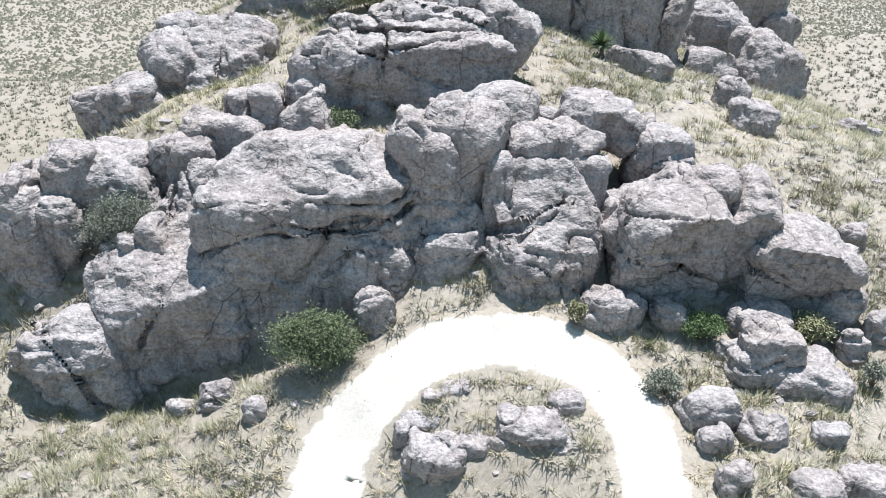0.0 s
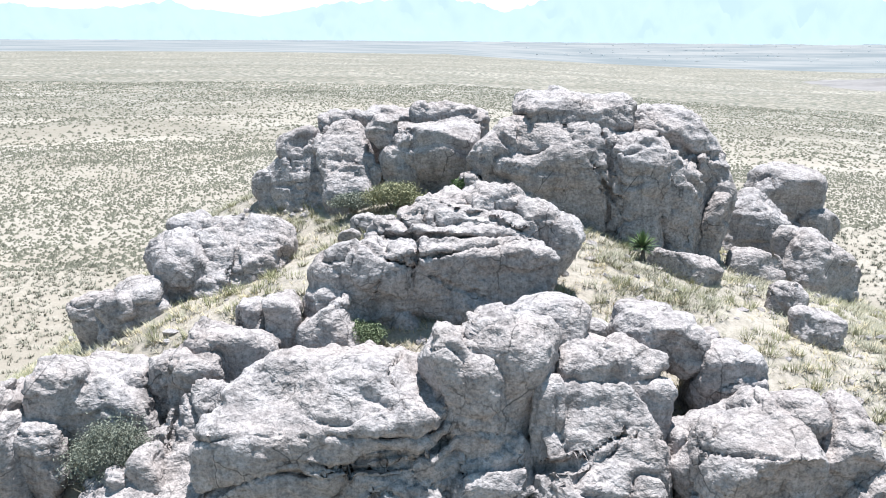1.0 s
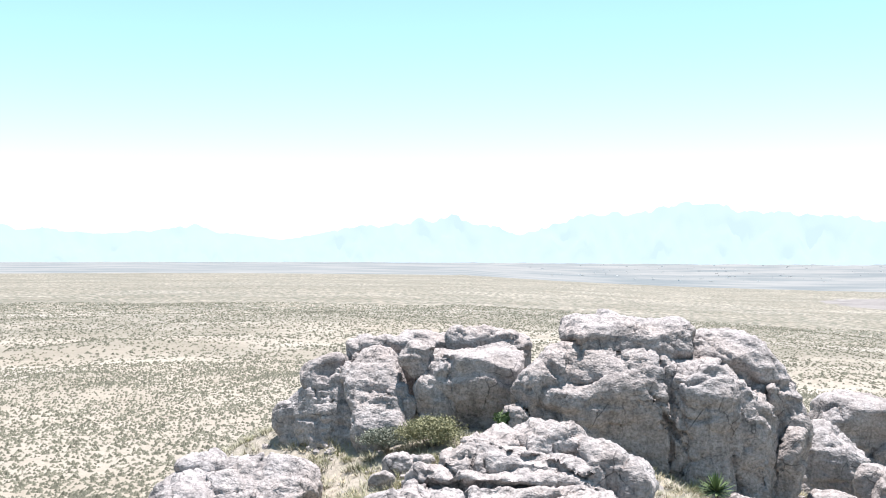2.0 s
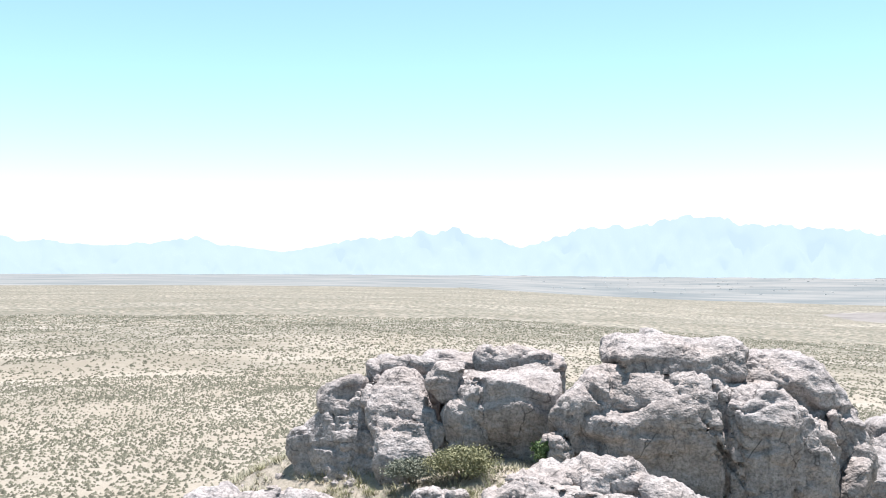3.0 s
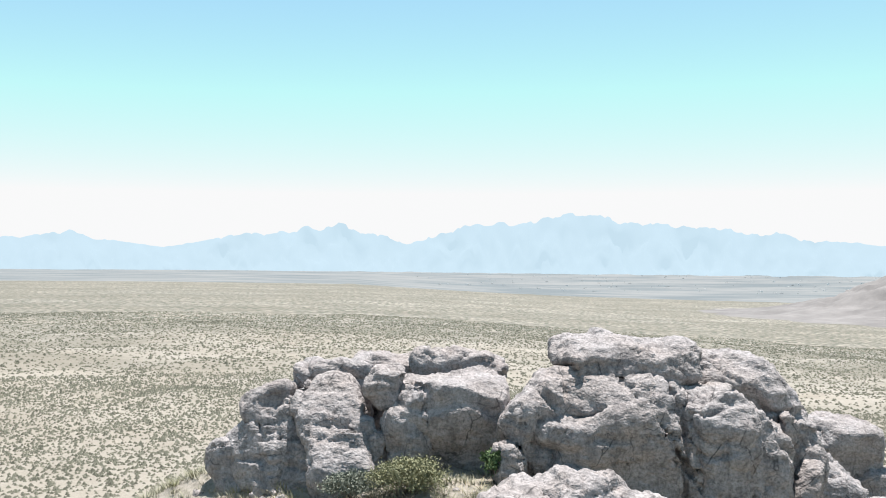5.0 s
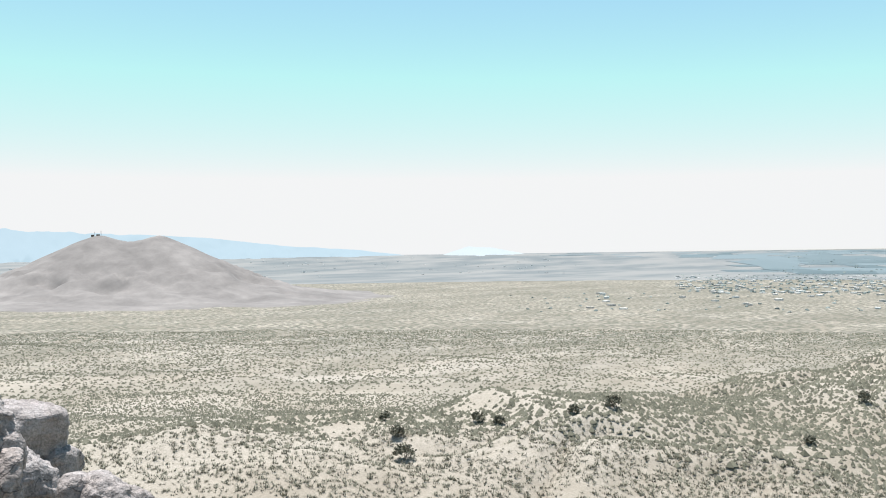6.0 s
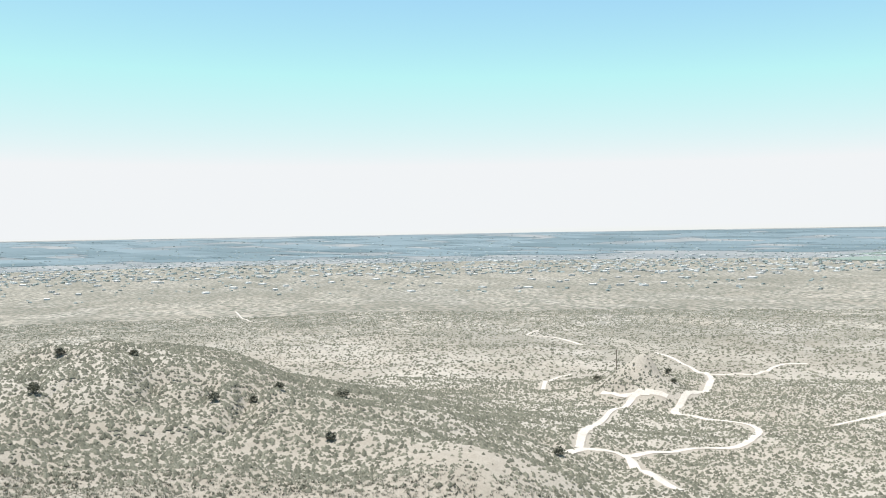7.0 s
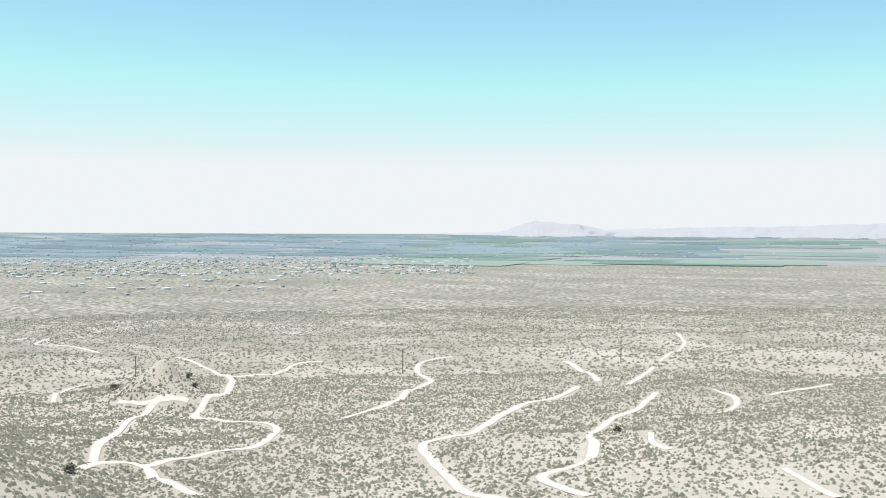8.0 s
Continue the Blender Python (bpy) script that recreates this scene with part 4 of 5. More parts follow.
def bush(name, label, x, y, z, wide, deep, tall, mat, count, size, seed, category="bush", group=""):
    """A desert shrub: several stems from one foot and a crown of small leaves."""
    rng = np.random.default_rng(seed)
    ob = new(name)
    ob.location = (x, y, z)
    half = np.array([wide, deep, tall * 0.55])
    for k in range(5 if group else 9):
        top = (rng.uniform(-0.8, 0.8) * wide, rng.uniform(-0.8, 0.8) * deep, tall * rng.uniform(0.45, 0.85))
        v, f = stems([top], np.array([0, 0, -0.3]), 0.02 + 0.03 * wide)
        part("stem", mesh_from("stem", v, f, MAT["bark"]), ob, "bare grey stem")
    v, f = leaves(np.array([0, 0, tall * 0.5]), half, count, size, rng, 30 + int(25 * wide))
    part("crown", mesh_from("crown", v, f, MAT[mat], False), ob)
    return tagged(ob, label, category, group)


def yucca(label, x, y, z, radius, mat, count, seed):
    """A rosette of stiff pointed blades on a short stump."""
    rng = np.random.default_rng(seed)
    ob = new("yucca")
    ob.location = (x, y, z)
    v, f = stems([(0.05, 0.02, radius * 0.7)], np.array([0, 0, -0.2]), radius * 0.22)
    part("stump", mesh_from("stump", v, f, MAT["bark"]), ob, "shaggy brown stump")
    a, e = rng.uniform(0, 2 * np.pi, count), rng.uniform(-0.25, 1.45, count)
    d = np.stack([np.cos(a) * np.cos(e), np.sin(a) * np.cos(e), np.sin(e)], -1)
    s = np.stack([-np.sin(a), np.cos(a), 0 * a], -1) * radius * 0.05
    o = np.array([0, 0, radius * 0.65])
    r = radius * rng.uniform(0.8, 1.1, count)[:, None]
    v = np.stack([o + d * r * 0.08 - s, o + d * r * 0.08 + s, o + d * r * 0.55 + s * 0.8, o + d * r, o + d * r * 0.55 - s * 0.8], 1).reshape(-1, 3)
    part("rosette", mesh_from("rosette", v, np.arange(5 * count).reshape(-1, 5), MAT[mat], False), ob)
    return tagged(ob, label, "yucca")


bush("bush", "dense dark green bush beside the sandy track", -4.94, 32.4, float(height(-4.94, 32.4)[0]), 2.0, 1.35, 2.3, "juniper", 30000, 0.045, 1)
bush("bush", "wispy grey green bush before a grey outcrop", -13.9, 37.7, 2.6, 1.75, 1.4, 3.3, "sage", 20000, 0.045, 2)
bush("bush", "dark green bush at the foot of the grey dome", -5.12, 42.0, 7.3, 1.25, 0.9, 1.1, "juniper", 9000, 0.05, 3)
bush("bush", "fresh green bush in the shade of the crag", 10.28, 33.1, 1.65, 0.95, 0.7, 0.95, "green", 8000, 0.045, 4)
bush("bush", "olive bush behind the perched boulder", 14.73, 33.2, 1.1, 0.85, 0.75, 1.5, "olive", 3000, 0.075, 5)
bush("bush", "yellow green bush below the ridge slabs", -4.31, 57.0, 10.2, 1.7, 1.2, 1.7, "olive", 12000, 0.055, 6)
bush("bush", "yellow green bush below the ridge slabs", -6.6, 57.6, 10.1, 1.3, 1.0, 1.1, "sage", 8000, 0.055, 7)
bush("bush", "small green bush in the gap between summit blocks", -0.65, 57.8, 10.9, 0.55, 0.6, 1.2, "green", 1500, 0.09, 8)
bush("bush", "small olive bush among grass beside the track", 8.2, 29.9, 0.7, 0.75, 0.7, 1.2, "sage", 2200, 0.06, 9)
bush("bush", "small olive bush in a cleft by the track", 5.3, 33.2, 2.2, 0.42, 0.4, 0.95, "olive", 1300, 0.06, 10)
bush("bush", "green bush among dry grass on the slope", -18.2, 44.0, 3.6, 0.7, 0.6, 1.1, "green", 1500, 0.08, 11)
bush("bush", "grey green bush among stones", 16.7, 31.5, 0.5, 0.5, 0.5, 0.9, "sage", 1500, 0.06, 12)
yucca("bright green yucca rosette on the grassy slope", 9.05, 54.3, 8.3, 0.95, "green", 150, 13)
yucca("small green yucca between two boulders", -9.5, 41.4, 6.3, 0.55, "green", 90, 14)
DARK_BUSHES = ((91, 98), (98, 106), (122, 81), (115, 84), (192, 55), (195, 41), (163, 54), (174, 12), (165, 24), (171, 17), (183, -1), (144, 5), (106, 95), (107, 92), (86, 93), (140, 57), (257, -107), (251, -106), (270, -89), (125, -146), (156, -38))
for k, (bx, by) in enumerate(DARK_BUSHES):
    w = (1.1, 0.85, 1.35, 0.9)[k % 4]
    bush("bush", "dark round mesquite bush on the pale ridge", bx, by, float(height(bx, by)[0]) - 0.1, w, w, 1.6 * w, "creosote", 500, 0.2, 40 + k, group="mesquite bushes")

LOOP_LINE = spline(LOOP, 0.5)


def scattered(n, x0, x1, y0, y1, rng, clear=0.3, patch=0.0, seed=0):
    """Random places on the hill, off the track; patch: how strongly they gather in drifts."""
    p = np.stack([rng.uniform(x0, x1, n), rng.uniform(y0, y1, n)], -1)
    d = np.sqrt(((p[:, None] - LOOP_LINE[None, :, :2]) ** 2).sum(-1)) - LOOP_LINE[None, :, 2]
    keep = d.min(1) > clear
    if patch:
        keep &= vnoise(np.column_stack([p * 0.22, np.zeros(n)]), seed) + rng.uniform(-0.6, 0.6, n) > patch
    p = p[keep]
    return np.column_stack([p, height(p[:, 0], p[:, 1]) - 0.03])


rng = np.random.default_rng(77)
p = scattered(20000, -42, 48, 14, 80, rng, 0.25, -0.35, 61)
s = rng.uniform(0.5, 1.25, len(p))
v, f = blades(p, 0.42 * s, 0.7 * s, 0.02 * s + 0.006, 26, rng)
tagged(new("dry_shrubs", mesh_from("dry_shrubs", v, f, MAT["scrub"], False)), "low grey brown desert shrubs on the hillside", "shrub", kind="stuff")
p = scattered(17000, -42, 48, 14, 80, rng, 0.05, -0.2, 62)
s = rng.uniform(0.5, 1.3, len(p))
v, f = blades(p, 0.26 * s, 0.5 * s, 0.014 * s + 0.004, 20, rng)
tagged(new("dry_grass", mesh_from("dry_grass", v, f, MAT["straw"], False)), "straw coloured dry grass tufts on the hillside", "grass", kind="stuff")
k = rng.integers(4, len(LOOP_LINE) - 4, 2600)
a = rng.uniform(0, 6.28, 2600)
q = LOOP_LINE[k]
p = q[:, :2] + np.stack([np.cos(a), np.sin(a)], -1) * (q[:, 2] + np.abs(rng.normal(0.1, 0.8, 2600)))[:, None]
d = (np.sqrt(((p[:, None] - LOOP_LINE[None, :, :2]) ** 2).sum(-1)) - LOOP_LINE[None, :, 2]).min(1)
p = p[d > -0.12]
p = np.column_stack([p, height(p[:, 0], p[:, 1]) - 0.02])
s = rng.uniform(0.4, 1.0, len(p))
v, f = blades(p, 0.3 * s, 0.4 * s, 0.011 * s + 0.004, 22, rng)
tagged(new("verge_grass", mesh_from("verge_grass", v, f, MAT["straw"], False)), "short straw grass along the sandy track", "grass", kind="stuff")
p = scattered(7500, -36, 44, 18, 78, rng, 0.4, 0.06, 63)
s = rng.uniform(0.6, 1.4, len(p))
v, f = blades(p, 0.46 * s, 0.6 * s, 0.014 * s + 0.004, 46, rng)
tagged(new("green_grass", mesh_from("green_grass", v, f, MAT["olive"], False)), "yellow green grass clumps on the hillside", "grass", kind="stuff")


def pebbles(name, label, p, size, level, mat, rng):
    """Loose stones, each one a rough little block."""
    u, f = ball(level)
    q = u[None] * (1 + 0.28 * rng.normal(size=(len(p), len(u), 1)).clip(-1.2, 1.2)) * (size[:, None] * rng.uniform(0.6, 1.3, (len(p), 3)))[:, None, :] * (1, 1, 0.7)
    v = (q + p[:, None, :]).reshape(-1, 3)
    f = (f[None] + (np.arange(len(p)) * len(u))[:, None, None]).reshape(-1, 3)
    tagged(new(name, mesh_from(name, v, f, MAT[mat], False)), label, "stones", kind="stuff")


p = scattered(2600, -36, 44, 18, 76, rng, 0.15, 0.0, 64)
pebbles("loose_stones", "loose grey stones lying in the dry grass", p, rng.uniform(0.06, 0.3, len(p)) ** 1.3 * 1.7, 1, "rock", rng)
q = LOOP_LINE[rng.integers(0, len(LOOP_LINE), 45)]
a = rng.uniform(0, 6.28, 45)
p = np.column_stack([q[:, 0] + np.cos(a) * q[:, 2] * 0.9, q[:, 1] + np.sin(a) * q[:, 2] * 0.9])
pebbles("track_pebbles", "small stones on the sandy track", np.column_stack([p, height(p[:, 0], p[:, 1]) + 0.06]), rng.uniform(0.015, 0.04, 45), 2, "rock", rng)


# ---- desert flats ----
def domes(p, half, rng, tall=0.8, sides=5):
    """Low uneven clumps, one per row of p: a top, a shoulder where there are five sides, and an open foot."""
    n = len(p)
    a = np.linspace(0, 2 * np.pi, sides + 1)[:-1]
    ring = [[(0, 0, 1)], np.stack([np.cos(a + 0.6), np.sin(a + 0.6), 0 * a - 0.1], -1)]
    f = [(0, 1 + j, 1 + (j + 1) % sides) for j in range(sides)]
    if sides == 5:
        ring.insert(1, np.stack([0.72 * np.cos(a), 0.72 * np.sin(a), 0 * a + 0.7], -1))
        for j in range(5):
            k = (j + 1) % 5
            f += [(1 + j, 6 + j, 1 + k), (1 + k, 6 + j, 6 + k)]
    ring = np.concatenate(ring)
    m = len(ring)
    v = ring[None] * (1 + rng.uniform(-0.28, 0.28, (n, m, 1)))
    turn = rng.uniform(0, 6.28, n)
    c, s = np.cos(turn)[:, None], np.sin(turn)[:, None]
    v = np.stack([v[..., 0] * c - v[..., 1] * s, v[..., 0] * s + v[..., 1] * c, v[..., 2] * tall], -1) * half[:, None, None] + p[:, None, :]
    f = np.array(f)[None] + (np.arange(n) * m)[:, None, None]
    return v.reshape(-1, 3), f.reshape(-1, 3)


TRACK_LINES = np.vstack([spline([(*q, 0) for q in line], 2.0) for line in TRACKS + NARROW])

# one-metre squares that the tracks cover
DRIVEN_FROM = TRACK_LINES[:, :2].min(0) - 4
DRIVEN = np.zeros(np.ceil(np.ptp(TRACK_LINES[:, :2], axis=0) + 8).astype(int), bool)
for ox in (-1.0, 0.0, 1.0):
    for oy in (-1.0, 0.0, 1.0):
        cells = np.floor(TRACK_LINES[:, :2] + (ox, oy) - DRIVEN_FROM).astype(int)
        DRIVEN[cells[:, 0], cells[:, 1]] = True


BARE = ((259.5, -98.5, 11), (128, -16, 12), (133, -8, 8), (118, 102, 9), (126, 97, 6), (91, 108, 6), (90, 95, 5), (97, 84, 5), (127, 56, 4), (91, 72, 4), (105, 112, 8), (245, -30, 6), (150, 105, 7))


def flats(n, r0, r1, a0, a1, rng, patch, fading=False):
    """Random places round the hill between two distances and two bearings (degrees east of ahead)."""
    r = np.sqrt(rng.uniform(r0**2, r1**2, n))
    a = np.radians(rng.triangular(a0, (a0 + a1) / 2, a1, n) if fading else rng.uniform(a0, a1, n))
    p = np.stack([-5 + r * np.sin(a), 18 + r * np.cos(a)], -1)
    keep = vnoise(np.column_stack([p * 0.03, np.zeros(n)]), 71) + vnoise(np.column_stack([p * (0.012, 0.05), np.zeros(n)]), 72) + rng.uniform(-0.9, 0.9, n) > patch
    keep &= (np.abs(p[:, 0] - 3) > 40) | (np.abs(p[:, 1] - 48) > 33)
    for a, b, r in BARE:
        keep &= np.hypot(p[:, 0] - a, (p[:, 1] - b) * 1.4) > r * rng.uniform(0.1, 1.2, n)
    p = p[keep]
    i = np.clip(np.floor(p - DRIVEN_FROM).astype(int), 0, np.array(DRIVEN.shape) - 1)
    p = p[~DRIVEN[i[:, 0], i[:, 1]]]
    return np.column_stack([p, height(p[:, 0], p[:, 1])])


def tufts(name, label, p, low, high):
    s = rng.uniform(low, high, len(p)) * (0.75 + 0.5 * rng.random(len(p)) ** 3)
    v, f = blades(p, 1.25 * s, 1.5 * s, 0.22 * s, 9, rng)
    tagged(new(name, mesh_from(name, v, f, MAT["brush"], False)), label, "scrub", kind="stuff")


def scrub(name, label, p, low, high, tall, sides):
    v, f = domes(p, rng.uniform(low, high, len(p)) * (0.75 + 0.5 * rng.random(len(p)) ** 3), rng, tall, sides)
    tagged(new(name, mesh_from(name, v, f, MAT["creosote"], False)), label, "scrub", kind="stuff")


tufts("desert_scrub", "scattered grey green creosote scrub on the desert flats", np.vstack([flats(36000, 38, 130, -34, 165, rng, -1.4), flats(16000, 55, 135, 20, 130, rng, -1.6, True)]), 0.18, 0.44)
scrub("flats_scrub", "even low creosote scrub dotting the desert flats", np.vstack([flats(175000, 130, 335, -34, 165, rng, -1.4), flats(40000, 125, 300, 25, 130, rng, -1.6, True)]), 0.27, 0.6, 0.85, 4)
scrub("far_scrub", "distant clumps of dark desert scrub", flats(120000, 335, 760, -34, 165, rng, -1.2), 0.55, 1.05, 0.65, 3)


# ---- far things ----
def utility_pole(x, y):
    """A wooden power pole with a cross arm and insulators."""
    ob = new("utility_pole")
    z = float(height(x, y)[0])
    ob.location = (x, y, z - 0.5)

    def post(name, a, b, w):
        bm = bmesh.new()
        bmesh.ops.create_cone(bm, cap_ends=True, segments=8, radius1=w, radius2=w * 0.75, depth=(Vector(b) - Vector(a)).length, matrix=Matrix.Translation((Vector(a) + Vector(b)) / 2) @ (Vector(b) - Vector(a)).to_track_quat("Z", "Y").to_matrix().to_4x4())
        me = bpy.data.meshes.new(name)
        bm.to_mesh(me)
        bm.free()
        me.materials.append(MAT["pylon"])
        part(name, me, ob)

    post("shaft", (0, 0, 0), (0, 0, 9.5), 0.2)
    post("crossarm", (-1.2, 0.22, 8.8), (1.2, 0.22, 8.8), 0.1)
    for k in (-1.0, 0.0, 1.0):
        post("insulator", (k, 0.22, 8.88), (k, 0.22, 9.2), 0.07)
    return tagged(ob, "weathered wooden power pole standing in desert scrub", "power pole", "power poles")


for px, py in ((330, -120), (262, -192), (217, -260)):
    utility_pole(px, py)


def bearing(a, r):
    """Place at a bearing (degrees east of ahead) and distance from the hill."""
    return -7 + r * math.sin(radians(a)), 18 + r * math.cos(radians(a))


def distant_hill(name, label, centre, peaks, reach, mat, n=90, rough=6.0):
    """A lone hill of several peaks: rows of x, y, height, spread."""
    u = np.linspace(-reach, reach, n)
    x, y = np.meshgrid(u + centre[0], u + centre[1])
    x, y = x.ravel(), y.ravel()
    g = height(x, y)
    p = np.stack([x, y, 0 * x], -1)
    rise = sum((h * np.exp(-((np.hypot(x - a, y - b) / s) ** 1.45))) ** 10 for a, b, h, s in peaks) ** 0.1
    rise = rise - rough * (np.abs(fbm(p * 0.02, 3, 0.5, seed=82)) - 0.2) * np.clip(rise / 40, 0, 1) * np.clip((70 - rise) / 30, 0.15, 1)
    z = g + rise - 3
    k = np.arange(n * n).reshape(n, n)
    quads = np.stack([k[:-1, :-1], k[:-1, 1:], k[1:, 1:], k[1:, :-1]], -1).reshape(-1, 4)
    ob = new(name, mesh_from(name, np.stack([x, y, z], -1), quads, mat))
    tagged(ob, label, "hill", kind="structure")
    return np.stack([x, y, z], -1)


HILL_A, HILL_B = bearing(34.1, 1500), bearing(37.4, 1500)
TOP_A, TOP_B = 51 - float(height(*HILL_A)[0]), 49 - float(height(*HILL_B)[0])
HILL = distant_hill("backdrop_hill", "bare brown desert hill with two summits", bearing(36, 1500), [(*HILL_A, TOP_A, 145), (*HILL_B, TOP_B, 150)], 480, MAT["hill"], 150, 15.0)


def mast_group():
    """Small huts and masts on the summit of the bare hill."""
    ob = new("radio_station")
    x, y = HILL_A
    ob.location = HILL[np.hypot(HILL[:, 0] - x, HILL[:, 1] - y).argmin()] - (0, 0, 2.5)
    for name, size, at in (("hut", (4.5, 3, 3.2), (0, 0, 2.5)), ("hut", (3.5, 3, 3), (-8, 2, 2)), ("mast", (0.5, 0.5, 10), (5, 0, 5)), ("mast", (0.4, 0.4, 8), (-5, 1, 4))):
        bm = bmesh.new()
        bmesh.ops.create_cube(bm, size=1, matrix=Matrix.Translation(at) @ Matrix.Diagonal((*size, 1)))
        bmesh.ops.bevel(bm, geom=bm.edges[:], offset=0.08, segments=1, affect="EDGES")
        me = bpy.data.meshes.new(name)
        bm.to_mesh(me)
        bm.free()
        me.materials.append(MAT["pylon"])
        part(name, me, ob)
    return tagged(ob, "small dark huts and masts on the hilltop", "station")


mast_group()


def range_of_mountains(name, label, profile, distance, mat, seed, jag):
    """A far range: crest elevations (degrees) by bearing, with ravines and foothills below it."""
    prof = np.array(profile)
    a = np.linspace(prof[0, 0], prof[-1, 0], 700)
    crest = np.interp(a, prof[:, 0], prof[:, 1])
    q = np.stack([a * 0.9, 0 * a, 0 * a], -1)
    crest = crest + jag * (fbm(q * 1.6, 4, 0.55, seed) * 0.6 + np.abs(vnoise(q * 3.1, seed + 5)) * 0.5) * np.clip(crest - prof[0, 1] + 0.4, 0.1, 1)
    rows, steps = [], 26
    for k in range(steps):
        u = k / (steps - 1)
        r = distance - 620 * u + 60 * fbm(np.stack([a * 0.8, 0 * a + u * 3, 0 * a], -1), 3, 0.5, seed + 9)
        top = 20 + distance * np.tan(np.radians(crest))
        low = -62.0
        fall = (1 - u) ** 1.7
        z = low + (top - low) * np.clip(fall * (1 + 0.35 * (fbm(np.stack([a * 1.7, 0 * a + u * 2.2, 0 * a], -1), 4, 0.55, seed + 20)) * (1 - fall) * 1.6), 0, 1.0)
        rows.append(np.stack([-7 + r * np.sin(np.radians(a)), 18 + r * np.cos(np.radians(a)), z], -1))
    v = np.stack(rows)
    k = np.arange(v.shape[0] * v.shape[1]).reshape(v.shape[0], v.shape[1])
    quads = np.stack([k[:-1, :-1], k[:-1, 1:], k[1:, 1:], k[1:, :-1]], -1).reshape(-1, 4)
    ob = new(name, mesh_from(name, v.reshape(-1, 3), quads, mat))
    return tagged(ob, label, "mountains", kind="structure")


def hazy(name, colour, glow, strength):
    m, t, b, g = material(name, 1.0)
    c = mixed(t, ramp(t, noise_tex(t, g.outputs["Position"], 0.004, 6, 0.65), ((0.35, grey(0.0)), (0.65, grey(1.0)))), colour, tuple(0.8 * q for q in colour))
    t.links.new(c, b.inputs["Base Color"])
    # even emission stands in for the hazy air before far land
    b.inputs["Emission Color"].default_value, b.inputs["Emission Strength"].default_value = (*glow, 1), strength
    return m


# distance haze painted as a faint glow of range, mesa and ridge
HAZE_RANGE = hazy("far range with haze glow", (0.016, 0.018, 0.02), (0.315, 0.41, 0.47), 1.0)
HAZE_MESA = hazy("far mesa with haze glow", (0.03, 0.033, 0.037), (0.43, 0.49, 0.52), 1.0)
HAZE_RIDGE = hazy("far ridge with haze glow", (0.07, 0.066, 0.066), (0.33, 0.335, 0.36), 1.0)
range_of_mountains("backdrop_mountains", "jagged mountain range far across the plain, paled by a blue haze glow",
                   [(-50, 1.2), (-40, 1.6), (-31, 1.3), (-26.5, 1.6), (-20.7, 1.2), (-16.1, 1.65), (-11, 0.9), (-6.3, 1.75), (-0.8, 2.3), (3.3, 1.3), (7.7, 2.5), (10.5, 2.5), (13.5, 3.0), (16.1, 2.6), (20.2, 2.2), (24.4, 1.9), (27.4, 1.45), (33.9, 1.1), (40, 0.85), (44.5, 0.3), (49, 0.0), (53, -0.5)], 4700, HAZE_RANGE, 90, 0.3)
range_of_mountains("backdrop_mesa", "mesa beyond the flats, made faint by a haze glow", [(53.5, -0.6), (54.8, -0.15), (55.7, 0.1), (57.2, 0.04), (58.6, -0.25), (60, -0.6)], 4600, HAZE_MESA, 95, 0.04)
range_of_mountains("backdrop_ridge", "long low pinkish ridge with a haze glow beyond green fields", [(122, -0.75), (128, -0.45), (133.6, -0.2), (134.9, 0.25), (135.7, 0.45), (138.4, 0.25), (140, -0.05), (144, 0.08), (150, 0.18), (157, 0.4), (171, 0.6)], 4600, HAZE_RIDGE, 97, 0.05)


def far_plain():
    """The far plain and river valley as a wide ring about the place, its pale blue haze painted as emission."""
    a, r = np.radians(np.linspace(-75, 185, 260)), np.geomspace(2050, 4960, 40)
    rr, aa = np.meshgrid(r, a)
    x, y = -7 + rr.ravel() * np.sin(aa.ravel()), 18 + rr.ravel() * np.cos(aa.ravel())
    v = np.stack([x, y, height(x, y) + np.clip((rr.ravel() - 2050) / 200, -1, 0.5)], -1)
    k = np.arange(v.shape[0]).reshape(len(a), len(r))
    quads = np.stack([k[:-1, :-1], k[:-1, 1:], k[1:, 1:], k[1:, :-1]], -1).reshape(-1, 4)
    m, t, b, g = material("far plain with haze glow", 1.0)
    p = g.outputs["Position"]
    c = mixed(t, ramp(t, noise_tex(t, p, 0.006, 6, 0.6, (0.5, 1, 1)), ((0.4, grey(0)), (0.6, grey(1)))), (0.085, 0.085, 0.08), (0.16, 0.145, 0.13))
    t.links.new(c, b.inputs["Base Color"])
    # the blue of distant air is given off by the sheet itself
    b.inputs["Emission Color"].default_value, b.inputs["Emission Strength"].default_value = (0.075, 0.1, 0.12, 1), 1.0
    tagged(new("backdrop_plain", mesh_from("backdrop_plain", v, quads, m)), "far desert plain with a pale blue haze glow", "plain", kind="structure")


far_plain()


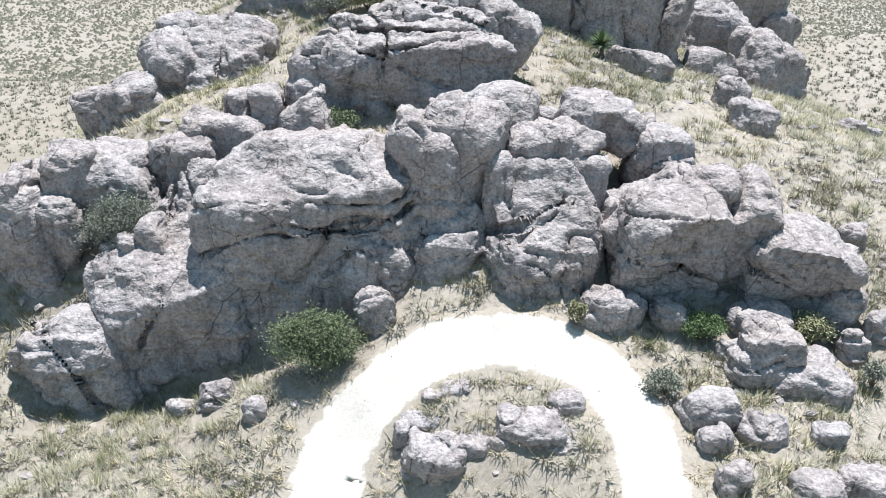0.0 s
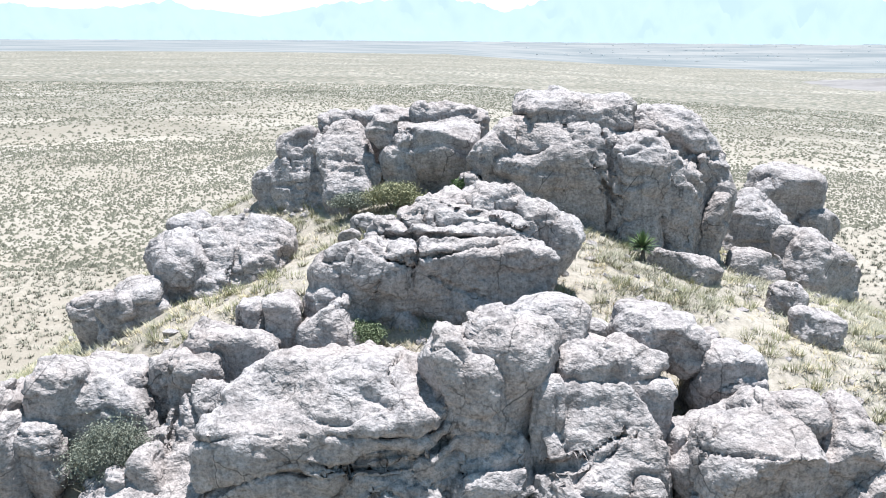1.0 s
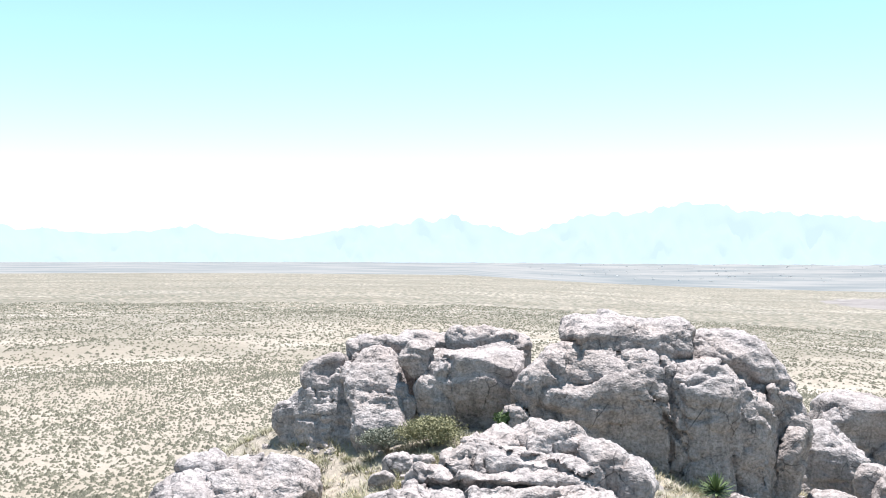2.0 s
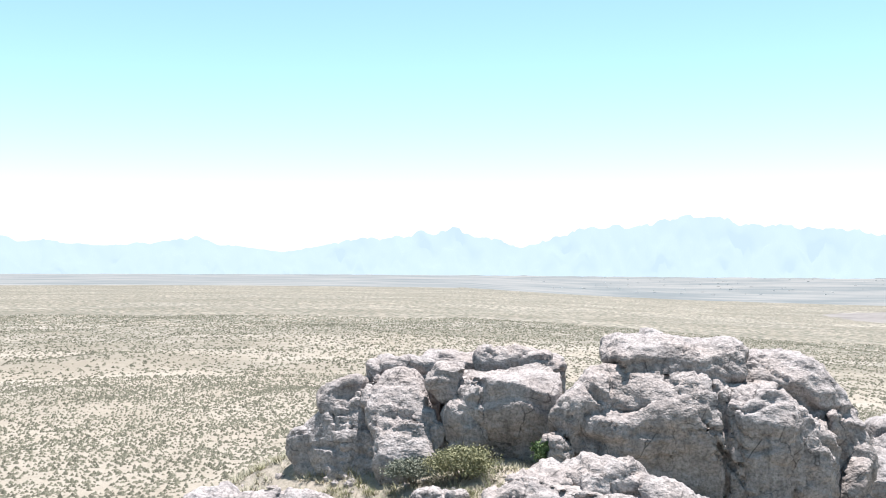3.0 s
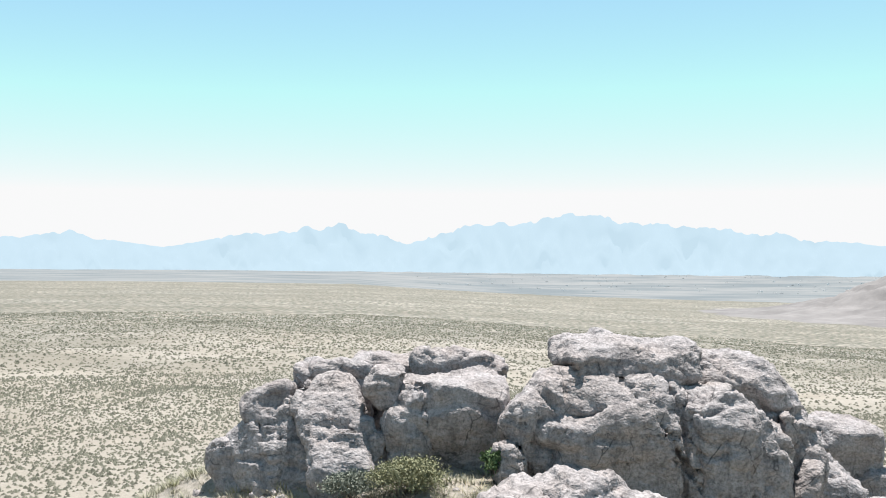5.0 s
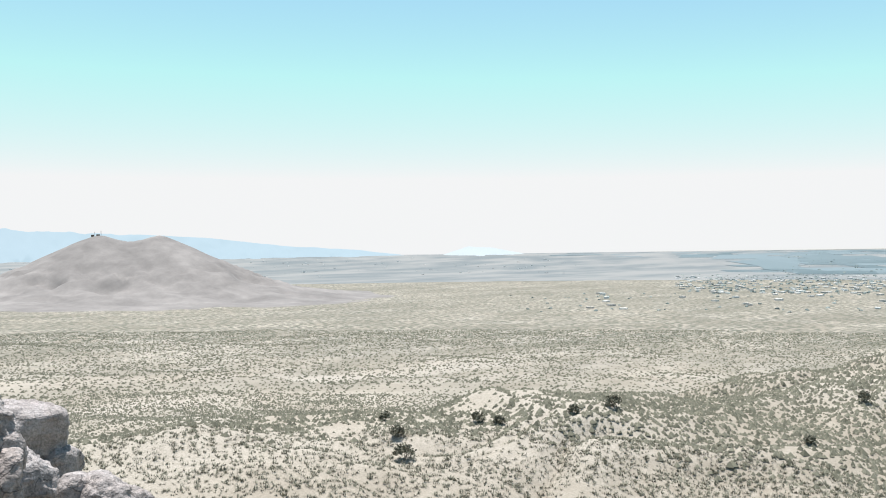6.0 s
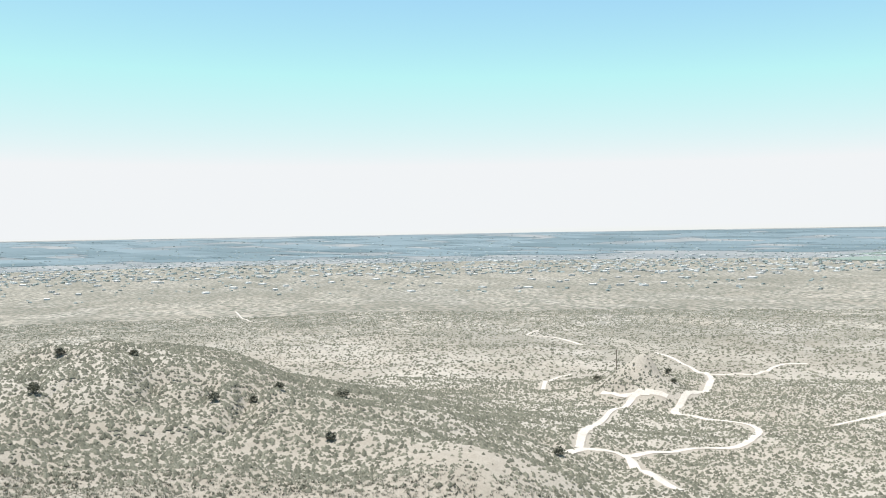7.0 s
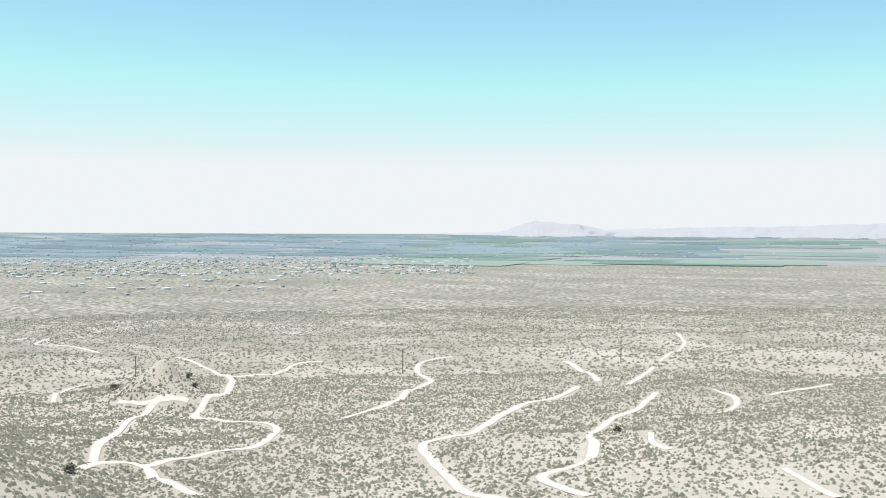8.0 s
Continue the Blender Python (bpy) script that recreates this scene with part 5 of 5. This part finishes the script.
def boxes(p, half, turn, drape=False):
    """Flat-roofed blocks, one per row: open below."""
    c = np.array([(-1, -1, -0.2), (1, -1, -0.2), (1, 1, -0.2), (-1, 1, -0.2), (-1, -1, 1), (1, -1, 1), (1, 1, 1), (-1, 1, 1)], float)
    v = c[None] * half[:, None, :]
    k, s = np.cos(turn)[:, None], np.sin(turn)[:, None]
    v = np.stack([v[..., 0] * k - v[..., 1] * s, v[..., 0] * s + v[..., 1] * k, v[..., 2]], -1) + p[:, None, :]
    if drape:
        v[..., 2] += height(v[..., 0].ravel(), v[..., 1].ravel()).reshape(v.shape[:2]) - p[:, None, 2]
    f = np.array([(4, 5, 6, 7), (0, 1, 5, 4), (1, 2, 6, 5), (2, 3, 7, 6), (3, 0, 4, 7)])
    return v.reshape(-1, 3), (f[None] + (np.arange(len(p)) * 8)[:, None, None]).reshape(-1, 4)


def settled(n, r0, r1, a0, a1, rng):
    r, a = rng.uniform(r0, r1, n), np.radians(rng.uniform(a0, a1, n))
    x, y = -7 + r * np.sin(a), 18 + r * np.cos(a)
    return np.column_stack([x, y, height(x, y)])


p = np.vstack([settled(1050, 1450, 2300, 68, 132, rng), settled(70, 1050, 1450, 62, 124, rng), settled(160, 2300, 3800, 80, 150, rng), settled(150, 2600, 4200, 4, 62, rng)])
v, f = boxes(p, np.column_stack([rng.uniform(2.5, 5, len(p)), rng.uniform(2.5, 4.2, len(p)), rng.uniform(1.5, 2.4, len(p))]), rng.uniform(0, 1.57, len(p)))
tagged(new("town_houses", mesh_from("town_houses", v, f, MAT["roof"], False)), "pale low houses of a distant desert town", "houses", kind="stuff")
p = np.vstack([settled(1500, 1450, 2400, 68, 132, rng), settled(800, 2400, 4300, 74, 140, rng), settled(200, 1000, 1450, 58, 124, rng), settled(160, 2700, 4300, 8, 64, rng)])
v, f = domes(p, rng.uniform(2.2, 5.0, len(p)) * np.where(np.degrees(np.arctan2(p[:, 0], p[:, 1])) < 66, 0.5, np.where(np.hypot(p[:, 0], p[:, 1]) > 2400, 1.1, np.where(np.hypot(p[:, 0], p[:, 1]) < 1450, 0.6, 0.85))), rng, 0.7)
tagged(new("town_trees", mesh_from("town_trees", v, f, MAT["grove"], False)), "dark trees, blued by painted haze, among the houses of the valley", "trees", kind="stuff")


def fields():
    """Irrigated plots in the valley: long low slabs of crop."""
    n = 60
    p = settled(n, 1900, 4300, 128, 156, rng)
    half = np.column_stack([rng.uniform(60, 190, n), rng.uniform(50, 130, n), rng.uniform(0.6, 1.8, n)])
    v, f = boxes(p, half, np.full(n, 0.5), True)
    tagged(new("crop_fields", mesh_from("crop_fields", v, f, MAT["field"], False)), "irrigated fields in the valley, their green dulled by painted haze", "fields", kind="stuff")


fields()


def orchards():
    """Blocks of dark trees in the river valley beyond the town."""
    n = 400
    p = np.vstack([settled(n, 2500, 4600, 72, 146, rng), settled(80, 3900, 4850, 60, 150, rng)])
    half = np.column_stack([rng.uniform(50, 220, len(p)), rng.uniform(40, 120, len(p)), rng.uniform(0.5, 1.2, len(p))])
    v, f = boxes(p, half, rng.normal(0.5, 0.1, len(p)), True)
    tagged(new("orchards", mesh_from("orchards", v, f, MAT["orchard"], False)), "dark green orchards, blued by painted haze, along the far valley", "trees", kind="stuff")


orchards()
